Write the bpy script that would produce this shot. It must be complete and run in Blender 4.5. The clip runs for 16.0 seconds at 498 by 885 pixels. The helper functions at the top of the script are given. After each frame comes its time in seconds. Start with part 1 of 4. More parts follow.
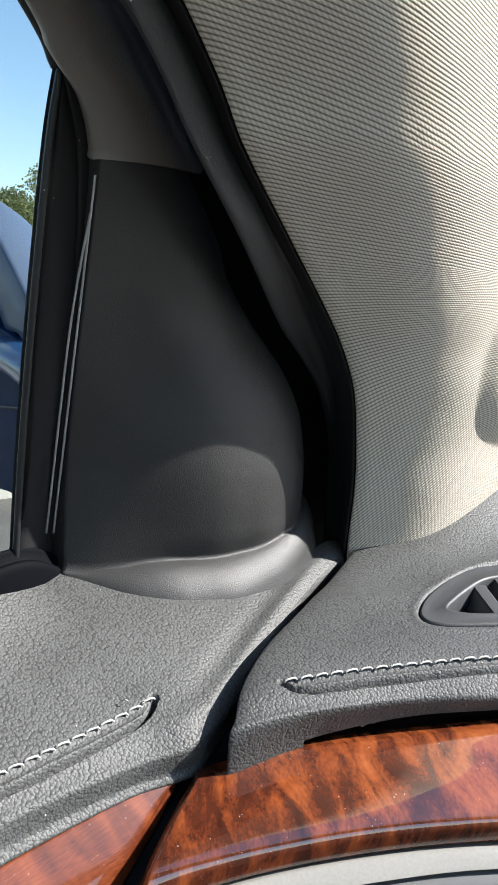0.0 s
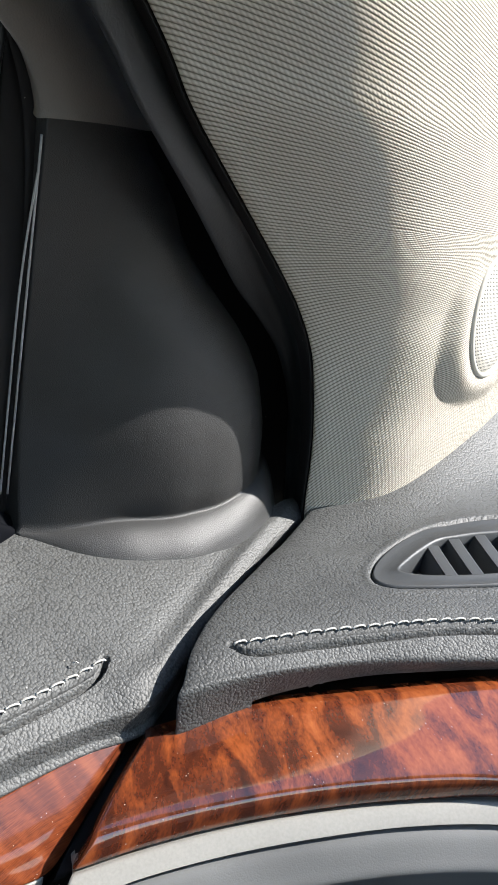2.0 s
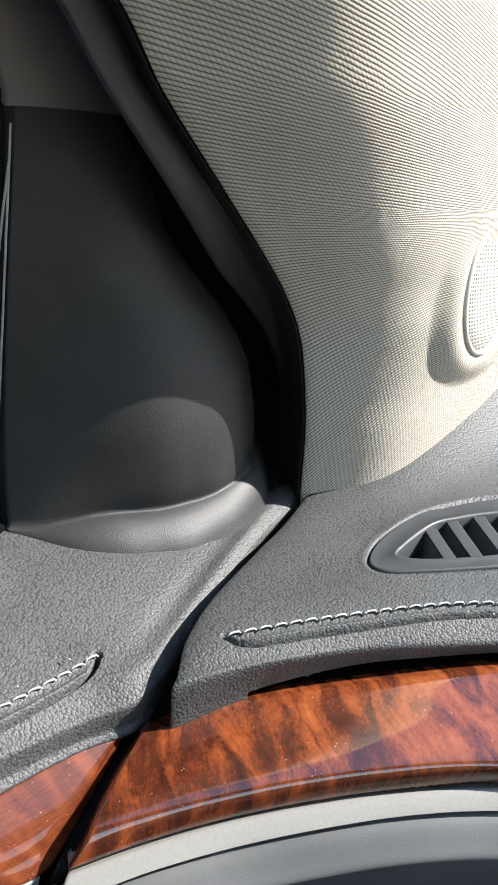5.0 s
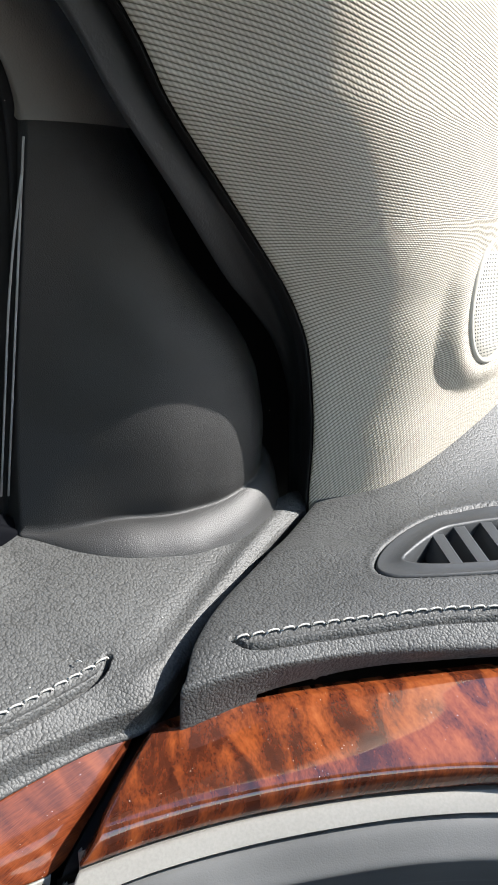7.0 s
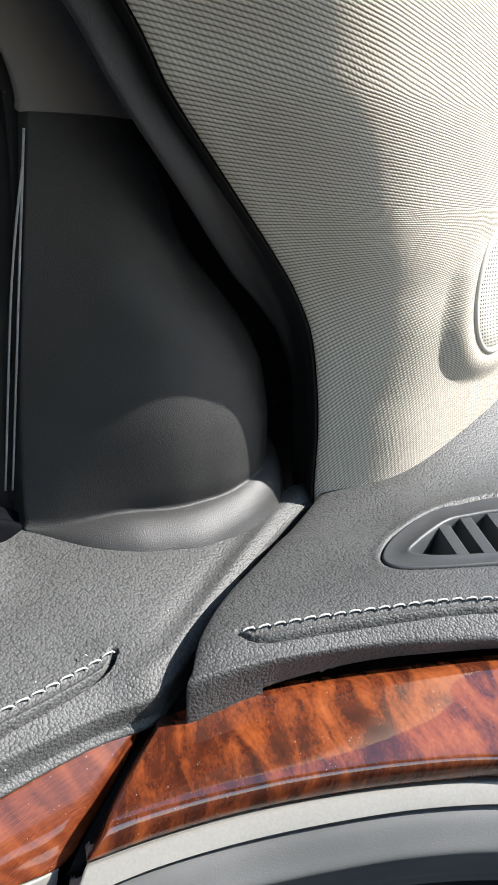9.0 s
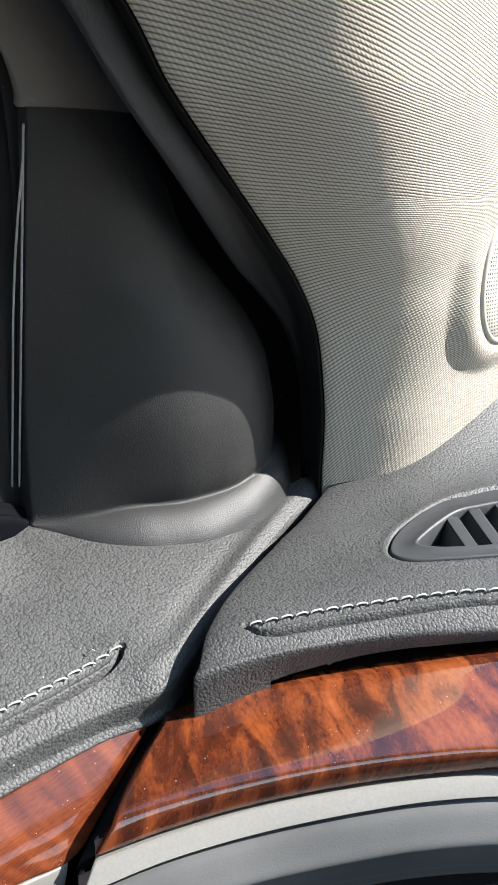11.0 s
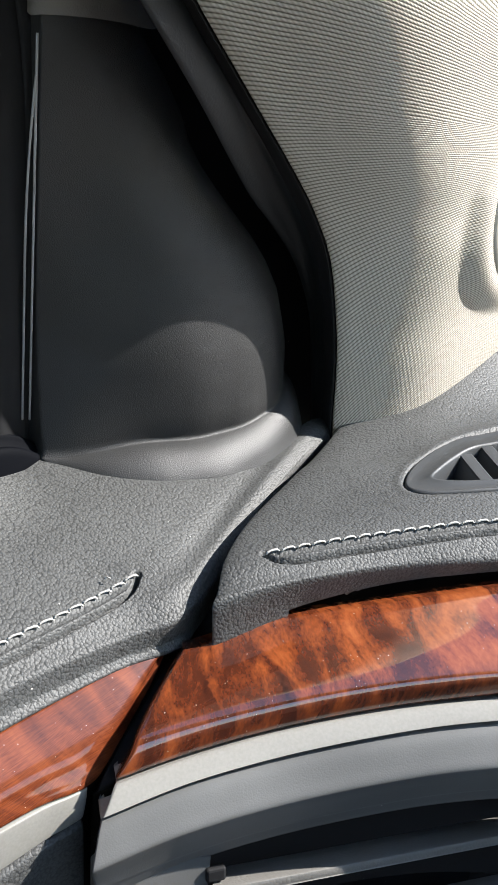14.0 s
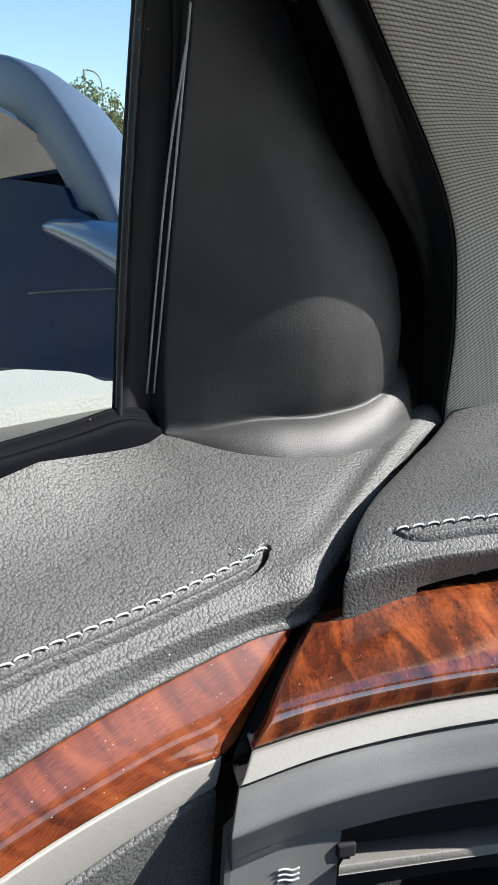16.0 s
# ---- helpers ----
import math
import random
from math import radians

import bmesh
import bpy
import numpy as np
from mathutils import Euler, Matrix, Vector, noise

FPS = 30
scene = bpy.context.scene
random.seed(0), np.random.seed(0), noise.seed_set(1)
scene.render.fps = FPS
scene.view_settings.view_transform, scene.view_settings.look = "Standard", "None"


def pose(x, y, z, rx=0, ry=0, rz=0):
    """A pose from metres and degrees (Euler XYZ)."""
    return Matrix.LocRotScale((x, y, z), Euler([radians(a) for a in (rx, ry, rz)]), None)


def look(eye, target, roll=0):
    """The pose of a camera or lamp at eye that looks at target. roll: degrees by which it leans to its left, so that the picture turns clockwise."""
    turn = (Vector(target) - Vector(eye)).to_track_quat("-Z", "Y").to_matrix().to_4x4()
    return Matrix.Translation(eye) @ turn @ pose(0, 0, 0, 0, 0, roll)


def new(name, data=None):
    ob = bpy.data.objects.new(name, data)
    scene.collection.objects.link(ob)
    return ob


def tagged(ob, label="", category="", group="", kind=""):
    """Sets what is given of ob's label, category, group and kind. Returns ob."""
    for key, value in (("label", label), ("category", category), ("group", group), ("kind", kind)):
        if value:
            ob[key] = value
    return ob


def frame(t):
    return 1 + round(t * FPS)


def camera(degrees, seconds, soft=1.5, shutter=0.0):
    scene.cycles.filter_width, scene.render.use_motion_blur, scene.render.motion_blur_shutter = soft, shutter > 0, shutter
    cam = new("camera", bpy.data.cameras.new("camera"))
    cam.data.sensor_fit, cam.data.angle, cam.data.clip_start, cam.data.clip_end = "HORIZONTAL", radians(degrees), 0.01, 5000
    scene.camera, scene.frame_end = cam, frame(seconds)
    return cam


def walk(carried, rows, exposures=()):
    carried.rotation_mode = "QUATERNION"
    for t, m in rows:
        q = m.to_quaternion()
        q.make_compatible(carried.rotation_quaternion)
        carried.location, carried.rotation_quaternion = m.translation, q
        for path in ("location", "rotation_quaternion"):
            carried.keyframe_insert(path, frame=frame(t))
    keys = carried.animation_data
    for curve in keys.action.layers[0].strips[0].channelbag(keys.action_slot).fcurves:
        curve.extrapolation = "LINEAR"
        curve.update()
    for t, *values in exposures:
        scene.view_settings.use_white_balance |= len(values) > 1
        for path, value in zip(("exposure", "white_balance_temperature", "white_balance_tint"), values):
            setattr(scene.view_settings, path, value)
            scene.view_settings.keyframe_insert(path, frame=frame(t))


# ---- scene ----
PATH = [
    (0, -0.01640, -0.01847, 1.28519, 39.730, -10.069, -4.464),
    (0.5, -0.01905, -0.01122, 1.27837, 37.836, -13.277, -4.370),
    (1, -0.01238, -0.01365, 1.28231, 38.136, -14.206, -4.131),
    (1.5, -0.01658, -0.00774, 1.29255, 39.151, -14.317, -3.977),
    (2, -0.00944, -0.00830, 1.29998, 38.763, -14.262, -5.297),
    (2.5, -0.00435, -0.00513, 1.30432, 39.029, -14.118, -4.651),
    (3, -0.00446, -0.00759, 1.30367, 39.331, -13.453, -4.265),
    (3.5, -0.00490, -0.00529, 1.30533, 39.334, -14.049, -3.591),
    (4, -0.00786, 0.00624, 1.30226, 38.554, -15.050, -3.457),
    (6.5, -0.00088, -0.00047, 1.29981, 39.916, -15.116, -3.073),
    (7, 0.00000, 0.00000, 1.30000, 39.782, -14.620, -3.000),
    (7.5, 0.00088, 0.00170, 1.30138, 39.752, -14.858, -2.457),
    (8, -0.00135, -0.00328, 1.29969, 40.130, -14.877, -2.638),
    (8.5, -0.00263, 0.00038, 1.29783, 40.318, -14.927, -3.015),
    (9, -0.00089, 0.00171, 1.29913, 39.995, -15.069, -2.470),
    (11.5, 0.00141, 0.00514, 1.29861, 40.740, -15.511, -1.585),
    (12, -0.00147, 0.00268, 1.29815, 40.750, -15.584, -2.007),
    (12.5, 0.00099, 0.00242, 1.29952, 41.388, -15.749, -1.751),
    (13, -0.00318, 0.00241, 1.29719, 41.118, -15.613, -2.020),
    (13.5, 0.00078, 0.00612, 1.29459, 40.769, -15.776, -1.619),
    (14, -0.00652, -0.00429, 1.27039, 39.789, -16.041, -1.592),
    (14.5, -0.01500, -0.02433, 1.26769, 39.648, -15.381, -0.802),
    (15, -0.04567, -0.03125, 1.26875, 41.095, -15.495, -2.924),
    (15.5, -0.05711, -0.04336, 1.25910, 41.587, -15.712, -4.134),
    (16, -0.03290, -0.03080, 1.25470, 42.662, -15.593, -2.086),
]
cam = camera(31.00, 16.0)
walk(cam, [(t, pose(x, y, z, 90 + pitch, roll, yaw)) for t, x, y, z, yaw, pitch, roll in PATH])

# ---- light ----
SUN = Vector((0.585, 0.512, 0.630)).normalized()
world = bpy.data.worlds.new("sky")
scene.world = world
world.use_nodes = True
wn = world.node_tree
sky = wn.nodes.new("ShaderNodeTexSky")
sky.sky_type = "NISHITA"
sky.sun_disc = False
sky.sun_elevation = math.asin(SUN.z)
sky.sun_rotation = math.atan2(SUN.x, SUN.y)
sky.air_density, sky.dust_density, sky.ozone_density = 1.0, 0.4, 2.6
wn.links.new(sky.outputs["Color"], wn.nodes["Background"].inputs["Color"])
wn.nodes["Background"].inputs["Strength"].default_value = 0.135
sun = new("sun", bpy.data.lights.new("sun", "SUN"))
sun.data.energy = 5.0
sun.data.angle = radians(0.53)
sun.data.color = (1.0, 0.965, 0.92)
sun.matrix_world = look(SUN * 20, (0, 0, 0))
scene.view_settings.exposure = 1.57


# ---- materials ----
def material(name, color, rough=0.5, metal=0.0, coat=0.0, spec=0.5):
    m = bpy.data.materials.new(name)
    m.use_nodes = True
    b = m.node_tree.nodes["Principled BSDF"]
    b.inputs["Base Color"].default_value = (*color, 1)
    b.inputs["Roughness"].default_value = rough
    b.inputs["Metallic"].default_value = metal
    b.inputs["Coat Weight"].default_value = coat
    b.inputs["Specular IOR Level"].default_value = spec
    return m, m.node_tree, b


def node(nt, kind, **values):
    n = nt.nodes.new(kind)
    for key, value in values.items():
        n.inputs[key.replace("_", " ")].default_value = value
    return n


def math_node(nt, op, a, b=None):
    n = nt.nodes.new("ShaderNodeMath")
    n.operation = op
    for i, v in enumerate((a, b)):
        if v is None:
            continue
        if isinstance(v, (int, float)):
            n.inputs[i].default_value = v
        else:
            nt.links.new(v, n.inputs[i])
    return n.outputs[0]


def ramp(nt, fac, stops):
    r = nt.nodes.new("ShaderNodeValToRGB")
    while len(r.color_ramp.elements) < len(stops):
        r.color_ramp.elements.new(0.5)
    for e, (p, c) in zip(r.color_ramp.elements, stops):
        e.position = p
        e.color = (*c, 1) if len(c) == 3 else c
    nt.links.new(fac, r.inputs[0])
    return r.outputs[0]


def place_coords(nt, scale=(1, 1, 1)):
    tc = nt.nodes.new("ShaderNodeTexCoord")
    mp = nt.nodes.new("ShaderNodeMapping")
    mp.inputs["Scale"].default_value = scale
    nt.links.new(tc.outputs["Object"], mp.inputs["Vector"])
    return mp.outputs[0]


def bump(nt, b, height, strength, distance):
    n = nt.nodes.new("ShaderNodeBump")
    n.inputs["Strength"].default_value = strength
    n.inputs["Distance"].default_value = distance
    nt.links.new(height, n.inputs["Height"])
    nt.links.new(n.outputs[0], b.inputs["Normal"])
    return n


def specks(nt, co, color, scale, least=0.6):
    """Sparse grains of pale dust lying on a colour."""
    v = node(nt, "ShaderNodeTexVoronoi", Scale=scale)
    nt.links.new(co, v.inputs["Vector"])
    sep = nt.nodes.new("ShaderNodeSeparateColor")
    nt.links.new(v.outputs["Color"], sep.inputs[0])
    size = math_node(nt, "MULTIPLY", math_node(nt, "MAXIMUM", math_node(nt, "SUBTRACT", sep.outputs[0], least), 0.0), 0.14)
    on = math_node(nt, "LESS_THAN", v.outputs["Distance"], size)
    mix = nt.nodes.new("ShaderNodeMix")
    mix.data_type = "RGBA"
    nt.links.new(math_node(nt, "MULTIPLY", on, 0.8), mix.inputs[0])
    nt.links.new(color, mix.inputs[6])
    mix.inputs[7].default_value = (0.5, 0.48, 0.45, 1)
    return mix.outputs[2]


def grained(name, color, rough, cell, strength, depth=0.0004, spec=0.5, dust=0.35, valley_shade=0.0, grit=0.6):
    """Moulded skin with an embossed pebble grain of the given cell size and a little settled dust."""
    m, nt, b = material(name, color, rough, spec=spec)
    co = place_coords(nt)
    warp = node(nt, "ShaderNodeTexNoise", Scale=0.8 / cell, Detail=2.0)
    nt.links.new(co, warp.inputs["Vector"])
    add = nt.nodes.new("ShaderNodeVectorMath")
    add.operation = "MULTIPLY_ADD"
    nt.links.new(warp.outputs["Color"], add.inputs[0])
    add.inputs[1].default_value = (cell * 0.8,) * 3
    nt.links.new(co, add.inputs[2])
    v = node(nt, "ShaderNodeTexVoronoi", Scale=1.0 / cell)
    v.feature = "SMOOTH_F1"
    v.inputs["Smoothness"].default_value = 0.35
    nt.links.new(add.outputs[0], v.inputs["Vector"])
    fine = node(nt, "ShaderNodeTexNoise", Scale=3.2 / cell, Detail=3.0)
    nt.links.new(co, fine.inputs["Vector"])
    pebble = math_node(nt, "SUBTRACT", 1.0, math_node(nt, "POWER", math_node(nt, "MULTIPLY", v.outputs["Distance"], 1.25), 2.0))
    h = math_node(nt, "ADD", math_node(nt, "MULTIPLY", fine.outputs[0], 0.3), pebble)
    bump(nt, b, h, strength, depth)
    patch = node(nt, "ShaderNodeTexNoise", Scale=14.0, Detail=4.0)
    nt.links.new(co, patch.inputs["Vector"])
    c2 = tuple(min(1, c * (1 + dust)) for c in color)
    c1 = tuple(c * (1 - dust * 0.4) for c in color)
    tone = ramp(nt, patch.outputs[0], [(0.3, c1), (0.7, c2)])
    if valley_shade:
        # shade in the grain's valleys is put into the colour, darker than the tops
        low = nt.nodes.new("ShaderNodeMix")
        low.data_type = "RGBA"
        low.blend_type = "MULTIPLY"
        low.inputs[0].default_value = valley_shade
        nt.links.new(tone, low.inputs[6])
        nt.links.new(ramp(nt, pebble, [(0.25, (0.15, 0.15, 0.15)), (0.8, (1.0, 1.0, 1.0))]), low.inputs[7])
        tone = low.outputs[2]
    nt.links.new(specks(nt, co, tone, 130.0, grit), b.inputs["Base Color"])
    rr = math_node(nt, "ADD", math_node(nt, "MULTIPLY", patch.outputs[0], 0.12), rough - 0.06)
    nt.links.new(rr, b.inputs["Roughness"])
    return m


LEATHER = grained("dark_leather", (0.054, 0.055, 0.054), 0.58, 0.0012, 0.55, 0.00036, valley_shade=0.5)
PLASTIC = grained("grained_plastic", (0.024, 0.024, 0.024), 0.47, 0.0005, 0.42, 0.0002, spec=0.42, dust=0.2, grit=0.85)
VENT_PLASTIC = grained("vent_plastic", (0.028, 0.030, 0.032), 0.5, 0.0006, 0.2, 0.0002)
ARM_TRIM = grained("frame_plastic", (0.14, 0.124, 0.11), 0.5, 0.0007, 0.25, 0.00022, dust=0.2, grit=0.85)
TRIM = grained("soft_trim", (0.13, 0.124, 0.114), 0.6, 0.0012, 0.25, 0.0003)
BEZEL = grained("grey_bezel", (0.088, 0.088, 0.086), 0.5, 0.0007, 0.12, 0.0002)
RUBBER = grained("black_rubber", (0.011, 0.013, 0.017), 0.45, 0.0015, 0.15, 0.0002, dust=0.2)
SEAL = grained("slate_rubber", (0.008, 0.0095, 0.011), 0.5, 0.0012, 0.2, 0.0002)
BLACK = grained("black_plastic", (0.013, 0.013, 0.014), 0.7, 0.0015, 0.1, 0.0002, spec=0.2, dust=0.1)
# far darker than the other rubbers: the sill's shade is in its colour
SILL = grained("shaded_black_sill", (0.0018, 0.0022, 0.0035), 0.7, 0.0015, 0.1, 0.0002, spec=0.05, dust=0.1)
# colour of the car's dark side as the mirror would reflect it
REFLECTED_CAR = grained("reflected_car_side", (0.006, 0.026, 0.070), 0.5, 0.0015, 0.04, 0.0001, spec=0.04, dust=0.2, grit=0.9)
TAN_BOUNCE = grained("tan_bounce_leather", (0.48, 0.43, 0.35), 0.55, 0.002, 0.4, 0.0004)
LIP = grained("satin_lip", (0.30, 0.30, 0.30), 0.35, 0.002, 0.05, 0.0001)
SILVER, _nt, _b = material("satin_silver", (0.36, 0.355, 0.335), 0.5, 0.1)
_n = node(_nt, "ShaderNodeTexNoise", Scale=900.0, Detail=2.0)
_nt.links.new(place_coords(_nt), _n.inputs["Vector"])
bump(_nt, _b, _n.outputs[0], 0.08, 0.0002)
_nt.links.new(ramp(_nt, _n.outputs[0], [(0.3, (0.215, 0.207, 0.188)), (0.7, (0.245, 0.237, 0.215))]), _b.inputs["Base Color"])
THREAD, _nt, _b = material("pale_thread", (0.40, 0.39, 0.37), 0.8)
_n = node(_nt, "ShaderNodeTexWave", Scale=900.0, Distortion=1.0)
_nt.links.new(place_coords(_nt), _n.inputs["Vector"])
bump(_nt, _b, _n.outputs["Fac"], 0.4, 0.0003)


def fabric():
    """Woven pillar cloth: ribs across, thread columns along, from the surface's own metre coordinates."""
    m, nt, b = material("beige_weave", (0.5, 0.47, 0.41), 0.9, spec=0.2)
    uv = nt.nodes.new("ShaderNodeUVMap")
    sep = nt.nodes.new("ShaderNodeSeparateXYZ")
    nt.links.new(uv.outputs[0], sep.inputs[0])
    wob = node(nt, "ShaderNodeTexNoise", Scale=60.0, Detail=2.0)
    nt.links.new(uv.outputs[0], wob.inputs["Vector"])
    off = math_node(nt, "MULTIPLY", math_node(nt, "SUBTRACT", wob.outputs[0], 0.5), 0.0012)
    u = math_node(nt, "ADD", sep.outputs[0], off)
    v = math_node(nt, "ADD", sep.outputs[1], off)
    swing = math_node(nt, "MAXIMUM", math_node(nt, "SUBTRACT", 1.0, math_node(nt, "DIVIDE", math_node(nt, "SUBTRACT", v, 0.02), 0.19)), 0.0)
    rise = math_node(nt, "MINIMUM", math_node(nt, "MAXIMUM", math_node(nt, "DIVIDE", math_node(nt, "SUBTRACT", v, 0.16), 0.12), 0.0), 1.0)
    lean = math_node(nt, "SUBTRACT", swing, math_node(nt, "MULTIPLY", rise, 0.2))
    v = math_node(nt, "SUBTRACT", v, math_node(nt, "MULTIPLY", math_node(nt, "MULTIPLY", lean, u), 1.5))
    rib = math_node(nt, "SINE", math_node(nt, "MULTIPLY", v, 2 * math.pi / 0.0027))
    rib = math_node(nt, "MULTIPLY_ADD", rib, 0.5)
    nt.nodes[-1].inputs[2].default_value = 0.5
    row = math_node(nt, "FLOOR", math_node(nt, "DIVIDE", v, 0.0027))
    shift = math_node(nt, "MULTIPLY", row, math.pi * 0.35)
    col = math_node(nt, "SINE", math_node(nt, "ADD", math_node(nt, "MULTIPLY", u, 2 * math.pi / 0.0021), shift))
    col = math_node(nt, "MULTIPLY_ADD", col, 0.5)
    nt.nodes[-1].inputs[2].default_value = 0.5
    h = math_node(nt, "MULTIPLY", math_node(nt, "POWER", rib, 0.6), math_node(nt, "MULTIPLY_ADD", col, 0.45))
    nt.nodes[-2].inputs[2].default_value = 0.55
    fuzz = node(nt, "ShaderNodeTexNoise", Scale=1500.0, Detail=2.0)
    nt.links.new(uv.outputs[0], fuzz.inputs["Vector"])
    h2 = math_node(nt, "ADD", h, math_node(nt, "MULTIPLY", fuzz.outputs[0], 0.25))
    bump(nt, b, h2, 0.38, 0.0007)
    # the gaps between ribs are coloured darker, for the shade that falls in them
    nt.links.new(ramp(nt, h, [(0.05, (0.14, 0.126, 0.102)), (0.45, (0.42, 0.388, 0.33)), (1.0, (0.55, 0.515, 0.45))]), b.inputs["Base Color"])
    return m


FABRIC = fabric()
CLOTH, _nt, _b = material("beige_plastic", (0.44, 0.42, 0.37), 0.6)
_n = node(_nt, "ShaderNodeTexNoise", Scale=1200.0, Detail=2.0)
_nt.links.new(place_coords(_nt), _n.inputs["Vector"])
bump(_nt, _b, _n.outputs[0], 0.2, 0.0002)


def wood(name, along, lean, tones, band=1.0, coat_ior=2.3, fine=0.25):
    """Figured veneer under clear lacquer: cross bands, fine grain lines and darker clouds."""
    m, nt, b = material(name, tones[1], 0.5, coat=1.0, spec=0.08)
    b.inputs["Coat Roughness"].default_value = 0.05
    b.inputs["Coat IOR"].default_value = coat_ior
    uv = nt.nodes.new("ShaderNodeUVMap")
    mp = nt.nodes.new("ShaderNodeMapping")
    mp.inputs["Rotation"].default_value = (0, 0, lean)
    nt.links.new(uv.outputs[0], mp.inputs["Vector"])
    st = nt.nodes.new("ShaderNodeMapping")
    st.inputs["Scale"].default_value = (82 * band, 15 * band, 1)
    nt.links.new(mp.outputs[0], st.inputs["Vector"])
    n1 = node(nt, "ShaderNodeTexNoise", Scale=1.0, Detail=4.0, Roughness=0.5, Distortion=1.3)
    nt.links.new(st.outputs[0], n1.inputs["Vector"])
    gm = nt.nodes.new("ShaderNodeMapping")
    gm.inputs["Scale"].default_value = along
    nt.links.new(mp.outputs[0], gm.inputs["Vector"])
    n2 = node(nt, "ShaderNodeTexNoise", Scale=1.0, Detail=4.0, Roughness=0.6, Distortion=0.4)
    nt.links.new(gm.outputs[0], n2.inputs["Vector"])
    cl = node(nt, "ShaderNodeTexNoise", Scale=38.0, Detail=2.0)
    nt.links.new(uv.outputs[0], cl.inputs["Vector"])
    f = math_node(nt, "ADD", math_node(nt, "MULTIPLY", n1.outputs[0], 1 - fine), math_node(nt, "MULTIPLY", n2.outputs[0], fine))
    f = math_node(nt, "ADD", f, math_node(nt, "MULTIPLY", math_node(nt, "SUBTRACT", cl.outputs[0], 0.5), 0.25))
    tint = ramp(nt, f, [(0.33, tones[0]), (0.47, tones[1]), (0.58, tones[2]), (0.74, tones[3])])
    nt.links.new(specks(nt, place_coords(nt), tint, 420.0, 0.25), b.inputs["Base Color"])
    return m


WOOD_DASH = wood("figured_wood", (900, 260, 1), 0.42, [(0.020, 0.006, 0.004), (0.085, 0.019, 0.007), (0.205, 0.049, 0.013), (0.32, 0.092, 0.027)], 1.0, 1.95)
WOOD_DOOR = wood("plain_wood", (160, 2200, 1), -0.12, [(0.026, 0.006, 0.003), (0.078, 0.017, 0.006), (0.135, 0.032, 0.010), (0.195, 0.056, 0.017)], 0.9, 1.5, 0.42)


def glass_material(name, tint=(0.93, 0.96, 0.95)):
    m = bpy.data.materials.new(name)
    m.use_nodes = True
    nt = m.node_tree
    nt.nodes.clear()
    out = nt.nodes.new("ShaderNodeOutputMaterial")
    mix = nt.nodes.new("ShaderNodeMixShader")
    fr = node(nt, "ShaderNodeFresnel", IOR=1.14)
    tr = node(nt, "ShaderNodeBsdfTransparent", Color=(*tint, 1))
    gl = node(nt, "ShaderNodeBsdfGlossy", Roughness=0.01)
    nt.links.new(fr.outputs[0], mix.inputs[0])
    nt.links.new(tr.outputs[0], mix.inputs[1])
    nt.links.new(gl.outputs[0], mix.inputs[2])
    nt.links.new(mix.outputs[0], out.inputs[0])
    return m


GLASS = glass_material("window_glass")
SIDE_GLASS = glass_material("tinted_side_glass", (0.66, 0.70, 0.70))
PAINT, _nt, _b = material("blue_paint", (0.02, 0.09, 0.24), 0.4, 0.0, coat=0.35)
_n = node(_nt, "ShaderNodeTexNoise", Scale=2500.0, Detail=1.0)
_nt.links.new(place_coords(_nt), _n.inputs["Vector"])
_nt.links.new(ramp(_nt, _n.outputs[0], [(0.35, (0.012, 0.055, 0.15)), (0.7, (0.02, 0.08, 0.20))]), _b.inputs["Base Color"])
# the same blue paint with the sky's sheen put into its colour
SKY_SHEEN_PAINT, _nt, _b = material("sky_sheen_blue_paint", (0.14, 0.20, 0.31), 0.55, 0.0, coat=0.15)
_n = node(_nt, "ShaderNodeTexNoise", Scale=9.0, Detail=3.0)
_nt.links.new(place_coords(_nt), _n.inputs["Vector"])
_nt.links.new(ramp(_nt, _n.outputs[0], [(0.3, (0.062, 0.090, 0.145)), (0.7, (0.075, 0.105, 0.165))]), _b.inputs["Base Color"])
MIRROR, _nt, _b = material("mirror", (0.62, 0.58, 0.55), 0.02, 1.0)


def ground_material(name, a, c, scale, rough=0.9):
    m, nt, b = material(name, a, rough)
    co = place_coords(nt)
    n = node(nt, "ShaderNodeTexNoise", Scale=scale, Detail=8.0, Roughness=0.65)
    nt.links.new(co, n.inputs["Vector"])
    g = node(nt, "ShaderNodeTexNoise", Scale=scale * 40, Detail=3.0)
    nt.links.new(co, g.inputs["Vector"])
    f = math_node(nt, "ADD", math_node(nt, "MULTIPLY", n.outputs[0], 0.65), math_node(nt, "MULTIPLY", g.outputs[0], 0.35))
    nt.links.new(ramp(nt, f, [(0.35, a), (0.65, c)]), b.inputs["Base Color"])
    bump(nt, b, g.outputs[0], 0.5, 0.01)
    return m


ASPHALT = ground_material("asphalt", (0.10, 0.085, 0.07), (0.17, 0.15, 0.125), 2.0)
CONCRETE = ground_material("concrete", (0.44, 0.40, 0.34), (0.52, 0.48, 0.42), 1.2)
GRASS = ground_material("dry_grass", (0.16, 0.17, 0.05), (0.28, 0.25, 0.09), 0.8)
LEAF, _nt, _b = material("leaf", (0.07, 0.11, 0.03), 0.6)
_oi = _nt.nodes.new("ShaderNodeNewGeometry")
_nt.links.new(ramp(_nt, _oi.outputs["Random Per Island"], [(0.0, (0.10, 0.13, 0.045)), (1.0, (0.26, 0.27, 0.10))]), _b.inputs["Base Color"])
BARK = ground_material("bark", (0.09, 0.07, 0.05), (0.16, 0.13, 0.10), 8.0)
